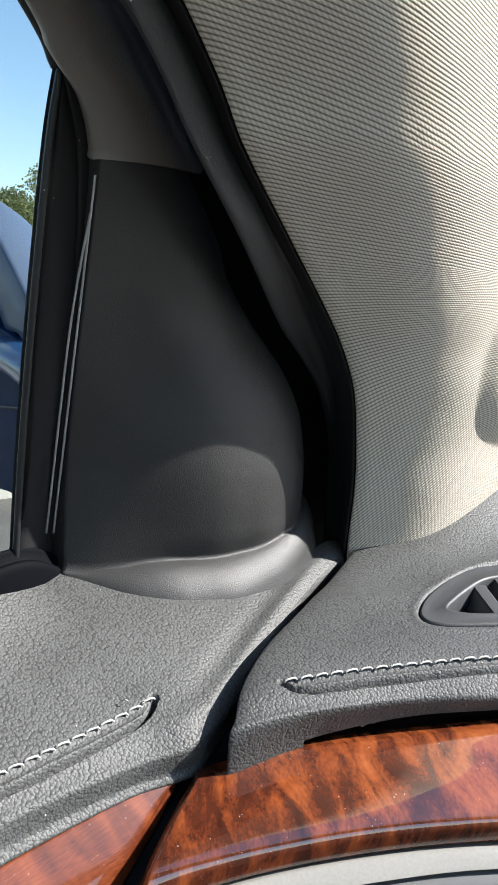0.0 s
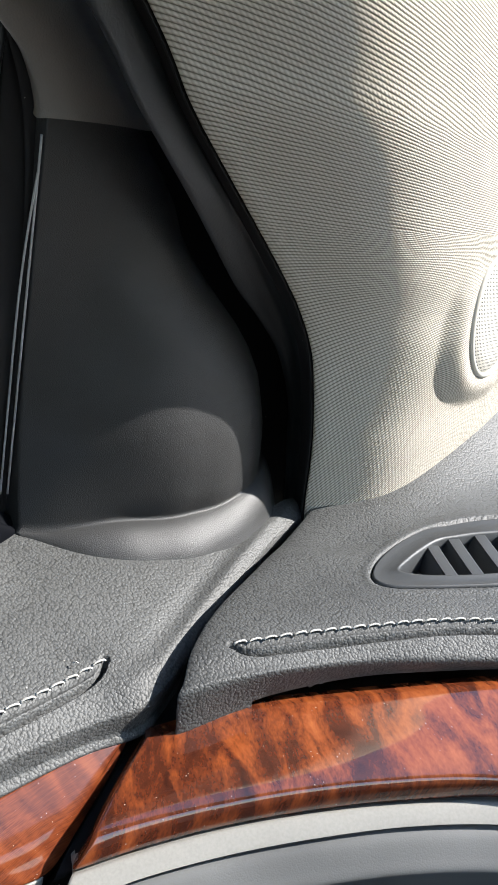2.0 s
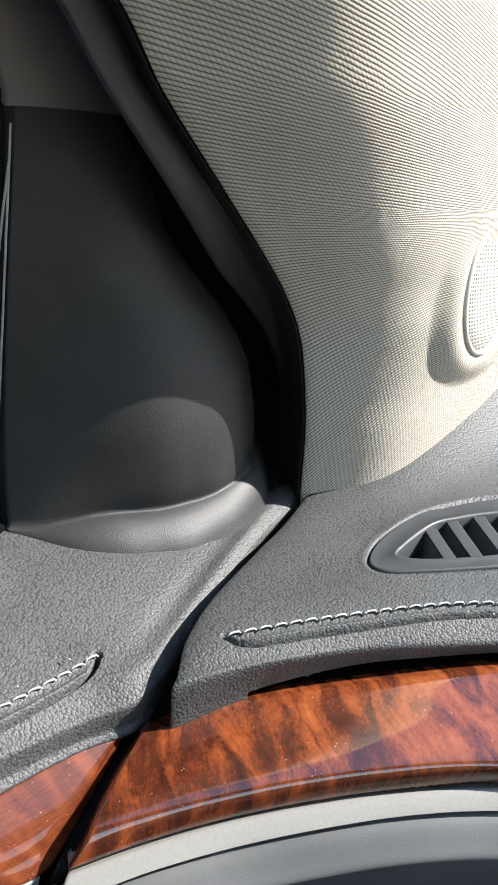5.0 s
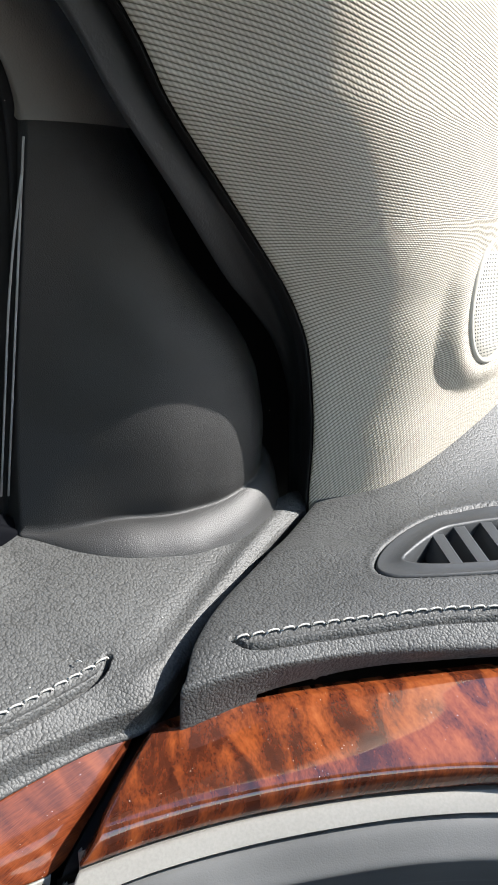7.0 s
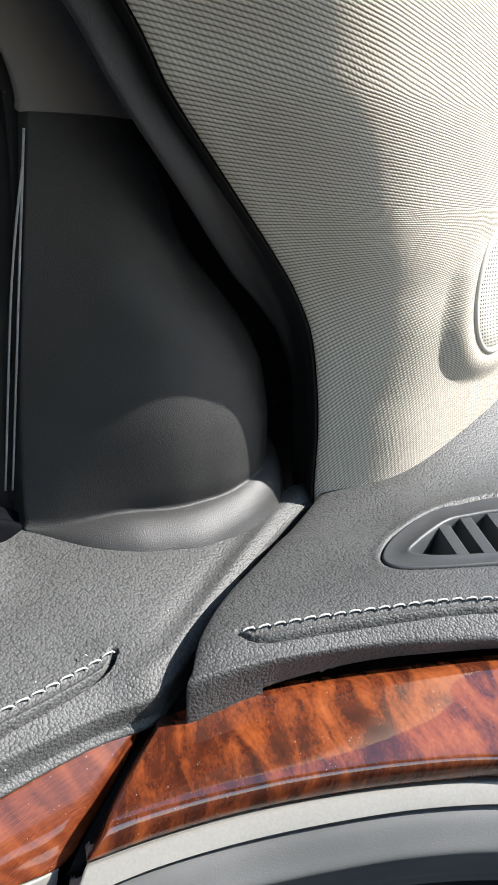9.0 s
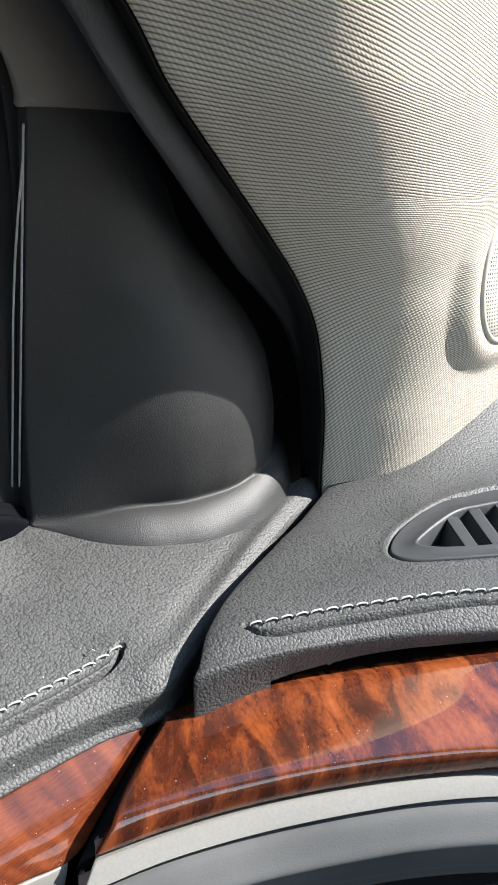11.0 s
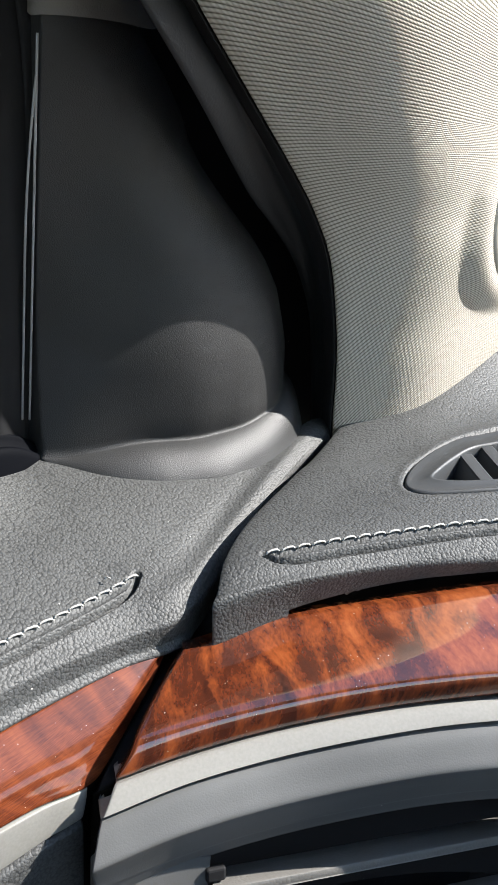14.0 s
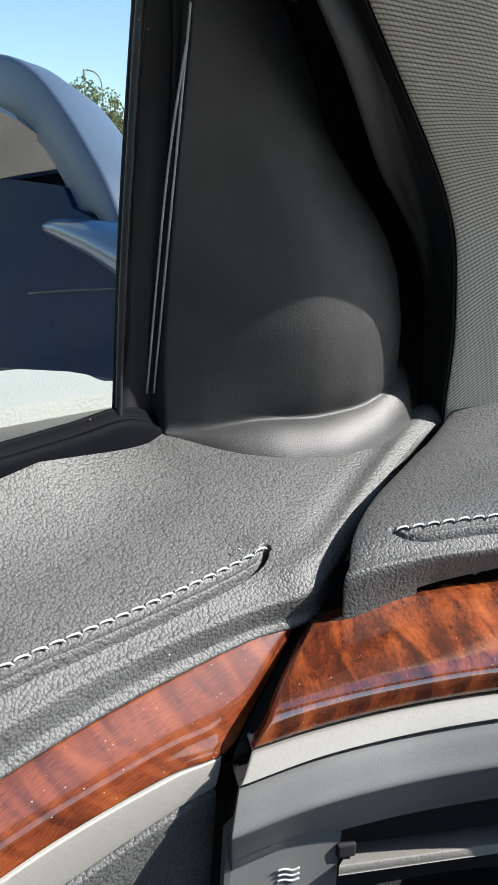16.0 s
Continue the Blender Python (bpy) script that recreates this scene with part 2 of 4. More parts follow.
WHITE = ground_material("white_render", (0.70, 0.69, 0.66), (0.80, 0.79, 0.76), 0.6, 0.8)
ORANGE, _nt, _b = material("orange_plastic", (0.8, 0.16, 0.02), 0.5)
HEADLINER = ground_material("headliner", (0.46, 0.43, 0.38), (0.54, 0.51, 0.46), 120.0)
CARPET = ground_material("carpet", (0.05, 0.047, 0.042), (0.08, 0.075, 0.068), 200.0)


# ---- shape helpers ----
def finish(name, bm, mat, parent=None, label="", smooth=True, face=None, kind=""):
    if face is not None:
        s = sum((f.normal.dot(Vector(face)) * f.calc_area() for f in bm.faces), 0.0)
        if s < 0:
            bmesh.ops.reverse_faces(bm, faces=bm.faces)
    me = bpy.data.meshes.new(name)
    bm.to_mesh(me)
    bm.free()
    if smooth:
        me.shade_smooth()
    me.materials.append(mat)
    ob = new(name, me)
    if parent is not None:
        ob.parent = parent
    if label or kind:
        tagged(ob, label=label, kind=kind)
    return ob


def part(name, bm, mat, parent, label="", smooth=True, face=None):
    return finish(name, bm, mat, parent, label, smooth, face)


def thing(name, label, category, group="", kind="", at=(0, 0, 0)):
    ob = new(name)
    ob.location = at
    ob.empty_display_size = 0.02
    return tagged(ob, label, category, group, kind)


def spline(points, n, closed=False):
    """n points of a smooth curve through the given ones, even in the index."""
    p = np.array(points, float)
    k = len(p)
    u = np.linspace(0, k if closed else k - 1, n, endpoint=not closed)
    i = np.minimum(u.astype(int), k - 1 if closed else k - 2)
    f = (u - i)[:, None]

    def g(j):
        return p[j % k] if closed else np.where((j < 0)[:, None], 2 * p[0] - p[1], np.where((j >= k)[:, None], 2 * p[-1] - p[-2], p[np.clip(j, 0, k - 1)]))

    a, b, c, d = g(i - 1), g(i), g(i + 1), g(i + 2)
    return 0.5 * (2 * b + (c - a) * f + (2 * a - 5 * b + 4 * c - d) * f**2 + (3 * b - 3 * c + d - a) * f**3)


def even(points, step):
    """Resample a polyline at an even step."""
    p = np.array(points, float)
    s = np.r_[0, np.cumsum(np.linalg.norm(np.diff(p, axis=0), axis=1))]
    t = np.arange(0, s[-1], step)
    return np.stack([np.interp(t, s, p[:, i]) for i in range(p.shape[1])], 1)


def grid_mesh(g, keep=None, closed_u=False, drop=None, plain=None):
    """A bmesh over a grid of places (rows, columns, 3), with metre UVs."""
    g = np.asarray(g, float)
    nv, nu, _ = g.shape
    flat = g if plain is None else np.asarray(plain, float)
    su = np.zeros((nv, nu))
    su[:, 1:] = np.cumsum(np.linalg.norm(np.diff(flat, axis=1), axis=2), axis=1)
    sv = np.zeros((nv, nu))
    sv[1:] = np.cumsum(np.linalg.norm(np.diff(flat, axis=0), axis=2), axis=0)
    bm = bmesh.new()
    vs = [[bm.verts.new(g[j, i]) for i in range(nu)] for j in range(nv)]
    layer = bm.loops.layers.uv.new("UVMap")
    for j in range(nv - 1):
        for i in range(nu if closed_u else nu - 1):
            i2 = (i + 1) % nu
            if drop is not None and drop(j, i):
                continue
            if keep is not None and not keep((g[j, i] + g[j + 1, i2]) / 2):
                continue
            f = bm.faces.new((vs[j][i], vs[j][i2], vs[j + 1][i2], vs[j + 1][i]))
            for lo, (jj, ii) in zip(f.loops, ((j, i), (j, i2), (j + 1, i2), (j + 1, i))):
                lo[layer].uv = (su[jj, ii], sv[jj, ii])
    bm.normal_update()
    return bm


def skin(rails, nu, nv):
    """A smooth grid through rails of equal control counts."""
    r = np.stack([spline(c, nu) for c in rails])
    return np.stack([spline(r[:, i], nv) for i in range(nu)], 1)


def skin_even(rails, nu, nv):
    """As skin, with every rail divided evenly along its length."""
    r = []
    for c in rails:
        p = spline(c, 400)
        s = np.r_[0, np.cumsum(np.linalg.norm(np.diff(p, axis=0), axis=1))]
        t = np.linspace(0, s[-1], nu)
        r.append(np.stack([np.interp(t, s, p[:, k]) for k in range(3)], 1))
    r = np.stack(r)
    return np.stack([spline(r[:, i], nv) for i in range(nu)], 1)


def press(g, line, width, depth):
    """Press a rounded groove along a line into a grid of places, downwards."""
    line = even(line, 0.001)
    flat = g.reshape(-1, 3)
    near = np.where((np.abs(flat[:, None, :2] - line[None, ::20, :2]).max(2).min(1)) < 0.03)[0]
    d = np.linalg.norm(flat[near][:, None, :2] - line[None, :, :2], axis=2).min(1)
    w = np.clip(1 - (d / width) ** 2, 0, 1) ** 0.45
    flat[near, 2] -= depth * w
    return flat.reshape(g.shape)


def tube(points, r, sides=8, squash=1.0, n=None):
    """A round bar along a line."""
    p = spline(points, n) if n else np.array(points, float)
    rings = []
    for i in range(len(p)):
        t = Vector(p[min(i + 1, len(p) - 1)] - p[max(i - 1, 0)]).normalized()
        side = t.cross(Vector((0, 0, 1)))
        side = side.normalized() if side.length > 1e-4 else Vector((1, 0, 0))
        up = side.cross(t)
        rings.append([Vector(p[i]) + r * (math.cos(a) * side + squash * math.sin(a) * up) for a in np.linspace(0, 2 * math.pi, sides, endpoint=False)])
    bm = bmesh.new()
    vs = [[bm.verts.new(v) for v in ring] for ring in rings]
    for a, b in zip(vs, vs[1:]):
        for i in range(sides):
            bm.faces.new((a[i], a[(i + 1) % sides], b[(i + 1) % sides], b[i]))
    bm.faces.new(vs[0][::-1])
    bm.faces.new(vs[-1])
    bm.normal_update()
    return bm


def box(size, at=(0, 0, 0), turn=(0, 0, 0), bevel=0.0, bm=None):
    bm = bm or bmesh.new()
    m = pose(*at, *turn) @ Matrix.Diagonal((*size, 1))
    made = bmesh.ops.create_cube(bm, size=1, matrix=m)
    if bevel:
        es = list({e for v in made["verts"] for e in v.link_edges})
        bmesh.ops.bevel(bm, geom=es, offset=bevel, segments=2, affect="EDGES", profile=0.5)
    return bm


def slab(outline, normal, depth):
    """A plate with thickness from a flat outline of 3D points."""
    bm = bmesh.new()
    o = [Vector(p) for p in outline]
    d = Vector(normal).normalized() * depth
    a = [bm.verts.new(p) for p in o]
    b = [bm.verts.new(p - d) for p in o]
    bm.faces.new(a)
    bm.faces.new(b[::-1])
    for i in range(len(o)):
        j = (i + 1) % len(o)
        bm.faces.new((a[i], b[i], b[j], a[j]))
    bmesh.ops.recalc_face_normals(bm, faces=bm.faces)
    return bm


def inside(x, y, poly):
    hit = False
    for (x1, y1), (x2, y2) in zip(poly, poly[1:] + poly[:1]):
        if (y1 > y) != (y2 > y) and x < (x2 - x1) * (y - y1) / (y2 - y1) + x1:
            hit = not hit
    return hit


def stitch_mesh():
    bm = tube([(-0.0031, 0, -0.0006), (-0.0024, 0, 0.0003), (-0.001, 0, 0.0006), (0.001, 0, 0.0006), (0.0024, 0, 0.0003), (0.0031, 0, -0.0006)], 0.00048, 6)
    me = bpy.data.meshes.new("stitch")
    bm.to_mesh(me)
    bm.free()
    me.shade_smooth()
    me.materials.append(THREAD)
    return me


STITCH = stitch_mesh()


def sew(parent, line, surface, pitch=0.0070, slant=8):
    """A row of thread stitches along a line, laid on the surface's nearest places."""
    flat = surface.reshape(-1, 3)
    pts = even(line, pitch)
    for i in range(len(pts) - 1):
        mid = (pts[i] + pts[i + 1]) / 2
        ends = [flat[np.argmin(((flat[:, :2] - q[:2]) ** 2).sum(1)), 2] for q in (pts[i], pts[i + 1])]
        mid[2] = sum(ends) / 2 + 0.0003
        d = Vector((pts[i + 1][0] - pts[i][0], pts[i + 1][1] - pts[i][1], ends[1] - ends[0]))
        rot = d.to_track_quat("X", "Z").to_matrix().to_4x4()
        ob = new("stitch", STITCH)
        ob.parent = parent
        ob.matrix_parent_inverse = Matrix.Translation(-parent.location)
        ob.matrix_basis = Matrix.Translation(mid) @ rot @ pose(0, 0, 0, 0, 0, slant + random.uniform(-3, 3))


# ---- dashboard ----
def dash_z(x, y, dz=0.0):
    xx = min(x, -0.08) if x < -0.08 else -0.08 + (x + 0.08) * 0.15
    yy = y if y < 0.5 else 0.5 + (y - 0.5) * 0.6
    # the top turns up where it meets the pillar
    sweep = 0.26 * max(0.0, y - 0.41) * min(max((-0.205 - x) / 0.02, 0.0), 1.0)
    return 1.0622 - 0.0962 * xx + 0.1497 * yy + sweep + dz


def on_dash(points, dz=0.0):
    return [(x, y, dash_z(x, y, dz)) for x, y in points]


def with_side(rail, drop=0.03, out=(-0.0007, 0.0004)):
    """Lead a rail over a rounded edge and down into the gap at its first end."""
    x, y, z = rail[0]
    return [(x + out[0], y + out[1], z - drop), (x + out[0] * 0.8, y + out[1] * 0.8, z - drop * 0.25), (x - out[0] * 0.4, y - out[1] * 0.4, z - 0.0008)] + rail[1:]


dashboard = thing("dashboard", "dark grey stitched leather dashboard with glossy figured wood trim", "dashboard", at=(0, 0.4, 1.0))
DASH_RAILS = [
    with_side(on_dash([(-0.300, 0.90), (-0.25, 0.905), (-0.18, 0.91), (-0.10, 0.92), (0.05, 0.93), (0.90, 0.93)])),
    with_side(on_dash([(-0.300, 0.60), (-0.25, 0.62), (-0.18, 0.65), (-0.10, 0.70), (0.05, 0.72), (0.90, 0.72)])),
    with_side(on_dash([(-0.2655, 0.393), (-0.235, 0.415), (-0.195, 0.46), (-0.12, 0.53), (0.02, 0.56), (0.90, 0.56)])),
    with_side(on_dash([(-0.2520, 0.334), (-0.225, 0.36), (-0.185, 0.405), (-0.115, 0.47), (0.02, 0.50), (0.90, 0.50)], -0.001)),
    with_side(on_dash([(-0.243, 0.290), (-0.217, 0.315), (-0.180, 0.362), (-0.110, 0.43), (0.02, 0.46), (0.90, 0.46)], -0.002)),
    with_side(on_dash([(-0.234, 0.264), (-0.210, 0.294), (-0.175, 0.340), (-0.105, 0.405), (0.02, 0.44), (0.90, 0.44)], -0.0045)),
    with_side(on_dash([(-0.2265, 0.251), (-0.206, 0.284), (-0.171, 0.331), (-0.100, 0.395), (0.02, 0.428), (0.90, 0.43)], -0.0095)),
    with_side([(-0.2245, 0.246, 1.1075), (-0.203, 0.283, 1.1115), (-0.168, 0.330, 1.114), (-0.098, 0.390, 1.117), (0.02, 0.424, 1.118), (0.90, 0.425, 1.118)], 0.02, (-0.002, 0.001)),
    with_side([(-0.2250, 0.2470, 1.0925), (-0.2055, 0.2885, 1.0995), (-0.1700, 0.3335, 1.1070), (-0.100, 0.394, 1.1115), (0.02, 0.427, 1.112), (0.90, 0.428, 1.112)], 0.01, (-0.002, 0.001)),
    with_side([(-0.2253, 0.2475, 1.0875), (-0.2065, 0.2890, 1.0945), (-0.1715, 0.3335, 1.1010), (-0.101, 0.394, 1.1065), (0.02, 0.427, 1.108), (0.90, 0.428, 1.108)], 0.01, (-0.002, 0.001)),
]
SEAM_DASH = on_dash([(-0.224, 0.274), (-0.205, 0.303), (-0.181, 0.336), (-0.149, 0.373), (-0.10, 0.414), (-0.02, 0.444)])
_line = spline(SEAM_DASH, 80)
dash_grid = skin(DASH_RAILS, 420, 330)
dash_flat = dash_grid.copy()


def beside(line, ox, oy, run=0.010):
    """A line that starts on the given one and swings to its side."""
    p = even(line, 0.001)
    k = 1 - np.exp(-np.arange(len(p)) * 0.001 / run * 2)
    return p + np.stack([ox * k, oy * k, 0 * k], 1)


# a pressed crease in front of the seam, and a soft dip at the thread
dash_grid = press(dash_grid, beside(_line, 0.0046, -0.0034), 0.0016, 0.0050)
dash_grid = press(dash_grid, beside(_line, 0.0010, -0.0008), 0.0020, 0.0012)
VENT_OUT = [(-0.207, 0.359), (-0.2125, 0.374), (-0.2140, 0.395), (-0.2115, 0.414), (-0.205, 0.430), (-0.191, 0.456), (-0.155, 0.503), (-0.122, 0.541), (-0.106, 0.540), (-0.092, 0.512), (-0.098, 0.484), (-0.125, 0.440), (-0.161, 0.395), (-0.187, 0.366), (-0.199, 0.3565)]


def sink(g, outline, depth, soft):
    """Sink the part of a grid within an outline, with a rounded rim."""
    ring = spline([(x, y, 0) for x, y in outline], 240, closed=True)[:, :2]
    poly = [tuple(p) for p in ring]
    flat = g.reshape(-1, 3)
    lo, hi = ring.min(0) - 0.01, ring.max(0) + 0.01
    near = np.where(((flat[:, :2] > lo) & (flat[:, :2] < hi)).all(1))[0]
    d = np.linalg.norm(flat[near][:, None, :2] - ring[None], axis=2).min(1)
    d = np.array([a if inside(x, y, poly) else -a for a, (x, y) in zip(d, flat[near, :2])])
    f = np.clip(d / soft + 0.6, 0, 1)
    flat[near, 2] -= depth * f * f * (3 - 2 * f) - 0.0004 * np.exp(-(((d + 0.003) / 0.002) ** 2))
    return flat.reshape(g.shape)


dash_grid = sink(dash_grid, VENT_OUT, 0.0045, 0.0022)
VENT_SLOT = [(-0.2045, 0.370), (-0.2055, 0.402), (-0.203, 0.418), (-0.187, 0.447), (-0.122, 0.530), (-0.096, 0.505), (-0.100, 0.486), (-0.164, 0.399), (-0.186, 0.377)]
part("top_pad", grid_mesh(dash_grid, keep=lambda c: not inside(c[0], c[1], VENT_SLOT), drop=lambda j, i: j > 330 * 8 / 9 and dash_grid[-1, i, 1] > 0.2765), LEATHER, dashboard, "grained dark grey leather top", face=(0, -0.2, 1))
sew(dashboard, _line, dash_flat)

# glossy wood strip of the dashboard
WOOD_TOP = [(-0.2348, 0.236, 1.0862), (-0.213, 0.2745, 1.0935), (-0.1885, 0.304, 1.0975), (-0.162, 0.333, 1.1020), (-0.139, 0.357, 1.1055), (-0.108, 0.381, 1.1085), (-0.070, 0.404, 1.110)]
WOOD_CREASE = [(-0.2195, 0.1930, 1.0682), (-0.207, 0.2130, 1.0725), (-0.191, 0.2360, 1.0765), (-0.172, 0.2600, 1.0805), (-0.147, 0.2875, 1.0843), (-0.117, 0.316, 1.0868), (-0.080, 0.342, 1.088)]
WOOD_FOOT = [(-0.2225, 0.1865, 1.0572), (-0.209, 0.2105, 1.0620), (-0.192, 0.2360, 1.0668), (-0.171, 0.2630, 1.0710), (-0.147, 0.2900, 1.0745), (-0.117, 0.3195, 1.0772), (-0.080, 0.346, 1.079)]
SILVER_FOOT = [(-0.2235, 0.1800, 1.0430), (-0.207, 0.2100, 1.0500), (-0.187, 0.2405, 1.0550), (-0.163, 0.2705, 1.0598), (-0.139, 0.2975, 1.0632), (-0.112, 0.322, 1.0655), (-0.075, 0.348, 1.067)]
SILVER_FOOT = [(x * 0.978, y * 0.978, 1.3 + (z - 1.3) * 0.978) for x, y, z in SILVER_FOOT]
def below(rail, s, inward):
    """A rail further down the vent surround, set back by inward."""
    return [(x + 0.003 * s - 0.5 * inward, y - 0.006 * s + 0.7 * inward, z - 0.0195 * s - 0.5 * inward) for x, y, z in rail]


BEZEL_FOOT = below(SILVER_FOOT, 0.88, 0.0)


def moved(rail, dx, dy, dz):
    return [(x + dx, y + dy, z + dz) for x, y, z in rail]


def between(a, b, f, lift=(0, 0, 0)):
    return [tuple(np.array(p) * (1 - f) + np.array(q) * f + np.array(lift)) for p, q in zip(a, b)]


def end_cap(rail, d):
    """Lead the strip's first end round into the gap by d."""
    p0, p1 = np.array(rail[0]), np.array(rail[1])
    t = (p1 - p0) / np.linalg.norm(p1 - p0)
    return [tuple(p0 + np.array(d)), tuple(p0 + np.array(d) * 0.3), tuple(p0 + np.array(d) * 0.06 + t * 0.0008), tuple(p0 + t * 0.003)] + rail[1:]


INTO = (-0.007, 0.007, -0.003)
def trim(rail, s):
    """Start a rail a little later."""
    p0, p1 = np.array(rail[0]), np.array(rail[1])
    return [tuple(p0 + (p1 - p0) / np.linalg.norm(p1 - p0) * s)] + rail[1:]


wood_rails = [moved(WOOD_TOP, -0.006, 0.006, -0.001), moved(WOOD_TOP, -0.001, 0.001, 0.0), between(WOOD_TOP, WOOD_CREASE, 0.06, (0.0006, -0.0006, 0.0008)), between(WOOD_TOP, WOOD_CREASE, 0.35, (0.0, 0.0, 0.0018)),
              between(WOOD_TOP, WOOD_CREASE, 0.7, (0.0, 0.0, 0.0026)), between(WOOD_TOP, WOOD_CREASE, 0.93, (0, 0, 0.0018)), between(WOOD_CREASE, WOOD_FOOT, 0.10),
              between(WOOD_CREASE, WOOD_FOOT, 0.55, (0.0006, -0.0005, -0.0002)), between(WOOD_CREASE, WOOD_FOOT, 0.95, (0.0004, -0.0003, 0)), trim(moved(WOOD_FOOT, -0.002, 0.0015, -0.0006), 0.003), trim(moved(WOOD_FOOT, -0.009, 0.007, 0.0), 0.010)]
part("wood_strip", grid_mesh(skin_even([end_cap(r, INTO) for r in wood_rails], 240, 70)), WOOD_DASH, dashboard, "red-brown figured wood under gloss lacquer", face=(0.4, -0.5, 0.8))
silver_rails = [moved(WOOD_FOOT, -0.008, 0.006, -0.0012), moved(WOOD_FOOT, -0.0006, 0.0005, -0.0013), between(WOOD_FOOT, SILVER_FOOT, 0.18, (0.0009, -0.0008, 0)), between(WOOD_FOOT, SILVER_FOOT, 0.85, (0.0012, -0.001, 0)),
                moved(SILVER_FOOT, -0.0004, 0.0003, 0.0004), moved(SILVER_FOOT, -0.008, 0.006, 0.0004)]
part("silver_strip", grid_mesh(skin_even([end_cap(r, (-0.0020, 0.0045, -0.001)) for r in silver_rails], 160, 34)), SILVER, dashboard, "pale satin silver strip", face=(0.6, -0.5, 0.5))
F2A, F2B = below(SILVER_FOOT, 0.94, -0.0046), below(SILVER_FOOT, 1.34, 0.006)
F3A, F3B = below(SILVER_FOOT, 1.38, 0.0075), below(SILVER_FOOT, 1.56, 0.0125)
bezel_rails = [moved(SILVER_FOOT, -0.010, 0.0075, -0.0015), moved(SILVER_FOOT, -0.0030, 0.0022, -0.0006), moved(SILVER_FOOT, -0.0006, 0.0004, -0.0013), below(SILVER_FOOT, 0.25, -0.0020), below(SILVER_FOOT, 0.6, -0.0046), below(SILVER_FOOT, 0.84, -0.0060),
               F2A, below(SILVER_FOOT, 1.13, 0.0006), F2B, F3A, F3B, below(SILVER_FOOT, 1.58, 0.016), below(SILVER_FOOT, 1.5, 0.04)]
part("vent_bezel", grid_mesh(skin_even([end_cap(r, (-0.0030, 0.004, -0.001)) for r in bezel_rails], 200, 110)), BEZEL, dashboard, "mid-grey plastic surround of the side air vent", face=(0.6, -0.5, 0.4))
# body behind the strips, dark in the joints
core_rails = [moved(WOOD_TOP, -0.024, 0.022, 0.008), moved(WOOD_TOP, -0.016, 0.014, -0.006), moved(WOOD_FOOT, -0.014, 0.012, -0.002), moved(SILVER_FOOT, -0.012, 0.009, 0), moved(BEZEL_FOOT, -0.035, 0.028, -0.01), moved(BEZEL_FOOT, -0.045, 0.034, -0.10)]
part("core", grid_mesh(skin([end_cap(r, (-0.03, 0.05, 0)) for r in core_rails], 60, 24)), BLACK, dashboard, face=(0.6, -0.5, 0.3))
# side air vent below the strip: end plate with a flow mark, and louvres
plate_bm = slab([(-0.2196, 0.1706, 1.0300), (-0.2173, 0.1740, 1.0345), (-0.1940, 0.2078, 1.0250), (-0.1936, 0.2060, 1.0127), (-0.1906, 0.2022, 0.9732), (-0.2158, 0.1651, 0.9814)], (0.83, -0.55, 0.12), 0.006)
bmesh.ops.translate(plate_bm, verts=plate_bm.verts, vec=(-0.0037, 0.0052, -0.0048))
plate = part("vent_end_plate", plate_bm, BEZEL, dashboard, smooth=False)
for k in range(3):
    dz = -0.0024 * k
    part("mark_line", tube([(-0.2099, 0.1904, 1.0087 + dz), (-0.2084, 0.1928, 1.0090 + dz), (-0.2066, 0.1953, 1.0081 + dz), (-0.2051, 0.1977, 1.0088 + dz)], 0.00045, 6, n=16), LIP, plate, "pale wavy line")
bm = box((0.008, 0.0035, 0.006), (-0.1960, 0.2140, 1.0130), (0, 0, 57), 0.001)
part("vent_hinge", bm, BLACK, dashboard, smooth=False)
for k in range(2):
    d = Vector((0.004, -0.004, -0.026)) * k
    a, b = Vector((-0.1940, 0.2078, 1.0062)) + d, Vector((-0.0960, 0.3550, 1.0042)) + d
    run = b - a
    lo = []
    for ox, oy, oz, cut_in in ((-0.0100, 0.0140, -0.0010, 0.006), (-0.0060, 0.0085, 0.0018, 0.004), (-0.0012, 0.0014, 0.0032, 0.0006), (-0.0002, 0.0002, 0.0026, 0.0), (0.0, 0.0, 0.0, 0.0), (-0.0006, 0.0008, -0.0008, 0.0), (-0.009, 0.012, -0.004, 0.002)):
        o = Vector((ox, oy, oz))
        s = run.normalized() * cut_in
        lo.append([tuple(a + o + s), tuple(a + o + s + run * 0.25), tuple(a + o + run * 0.65), tuple(b + o)])
    part("louvre", grid_mesh(skin(lo, 30, 26)), TRIM, dashboard, "thin dusty grey air vent louvre", face=(0, -0.4, 1))


# defroster vent let into the dashboard's top
def loop3(points, n, dz):
    p = spline([(x, y, 0) for x, y in points], n, closed=True)
    return np.array([(x, y, dash_z(x, y, dz)) for x, y, _ in p])


VENT_IN = [(-0.2003, 0.3745), (-0.2017, 0.385), (-0.2018, 0.400), (-0.2005, 0.414), (-0.195, 0.4255), (-0.184, 0.443), (-0.153, 0.482), (-0.122, 0.521), (-0.113, 0.522), (-0.102, 0.505), (-0.104, 0.489), (-0.131, 0.452), (-0.166, 0.404), (-0.184, 0.3835), (-0.194, 0.3755)]
vent = thing("defroster_vent", "dark grey plastic defroster vent with slanted slats", "air vent", at=(-0.16, 0.44, 1.145))
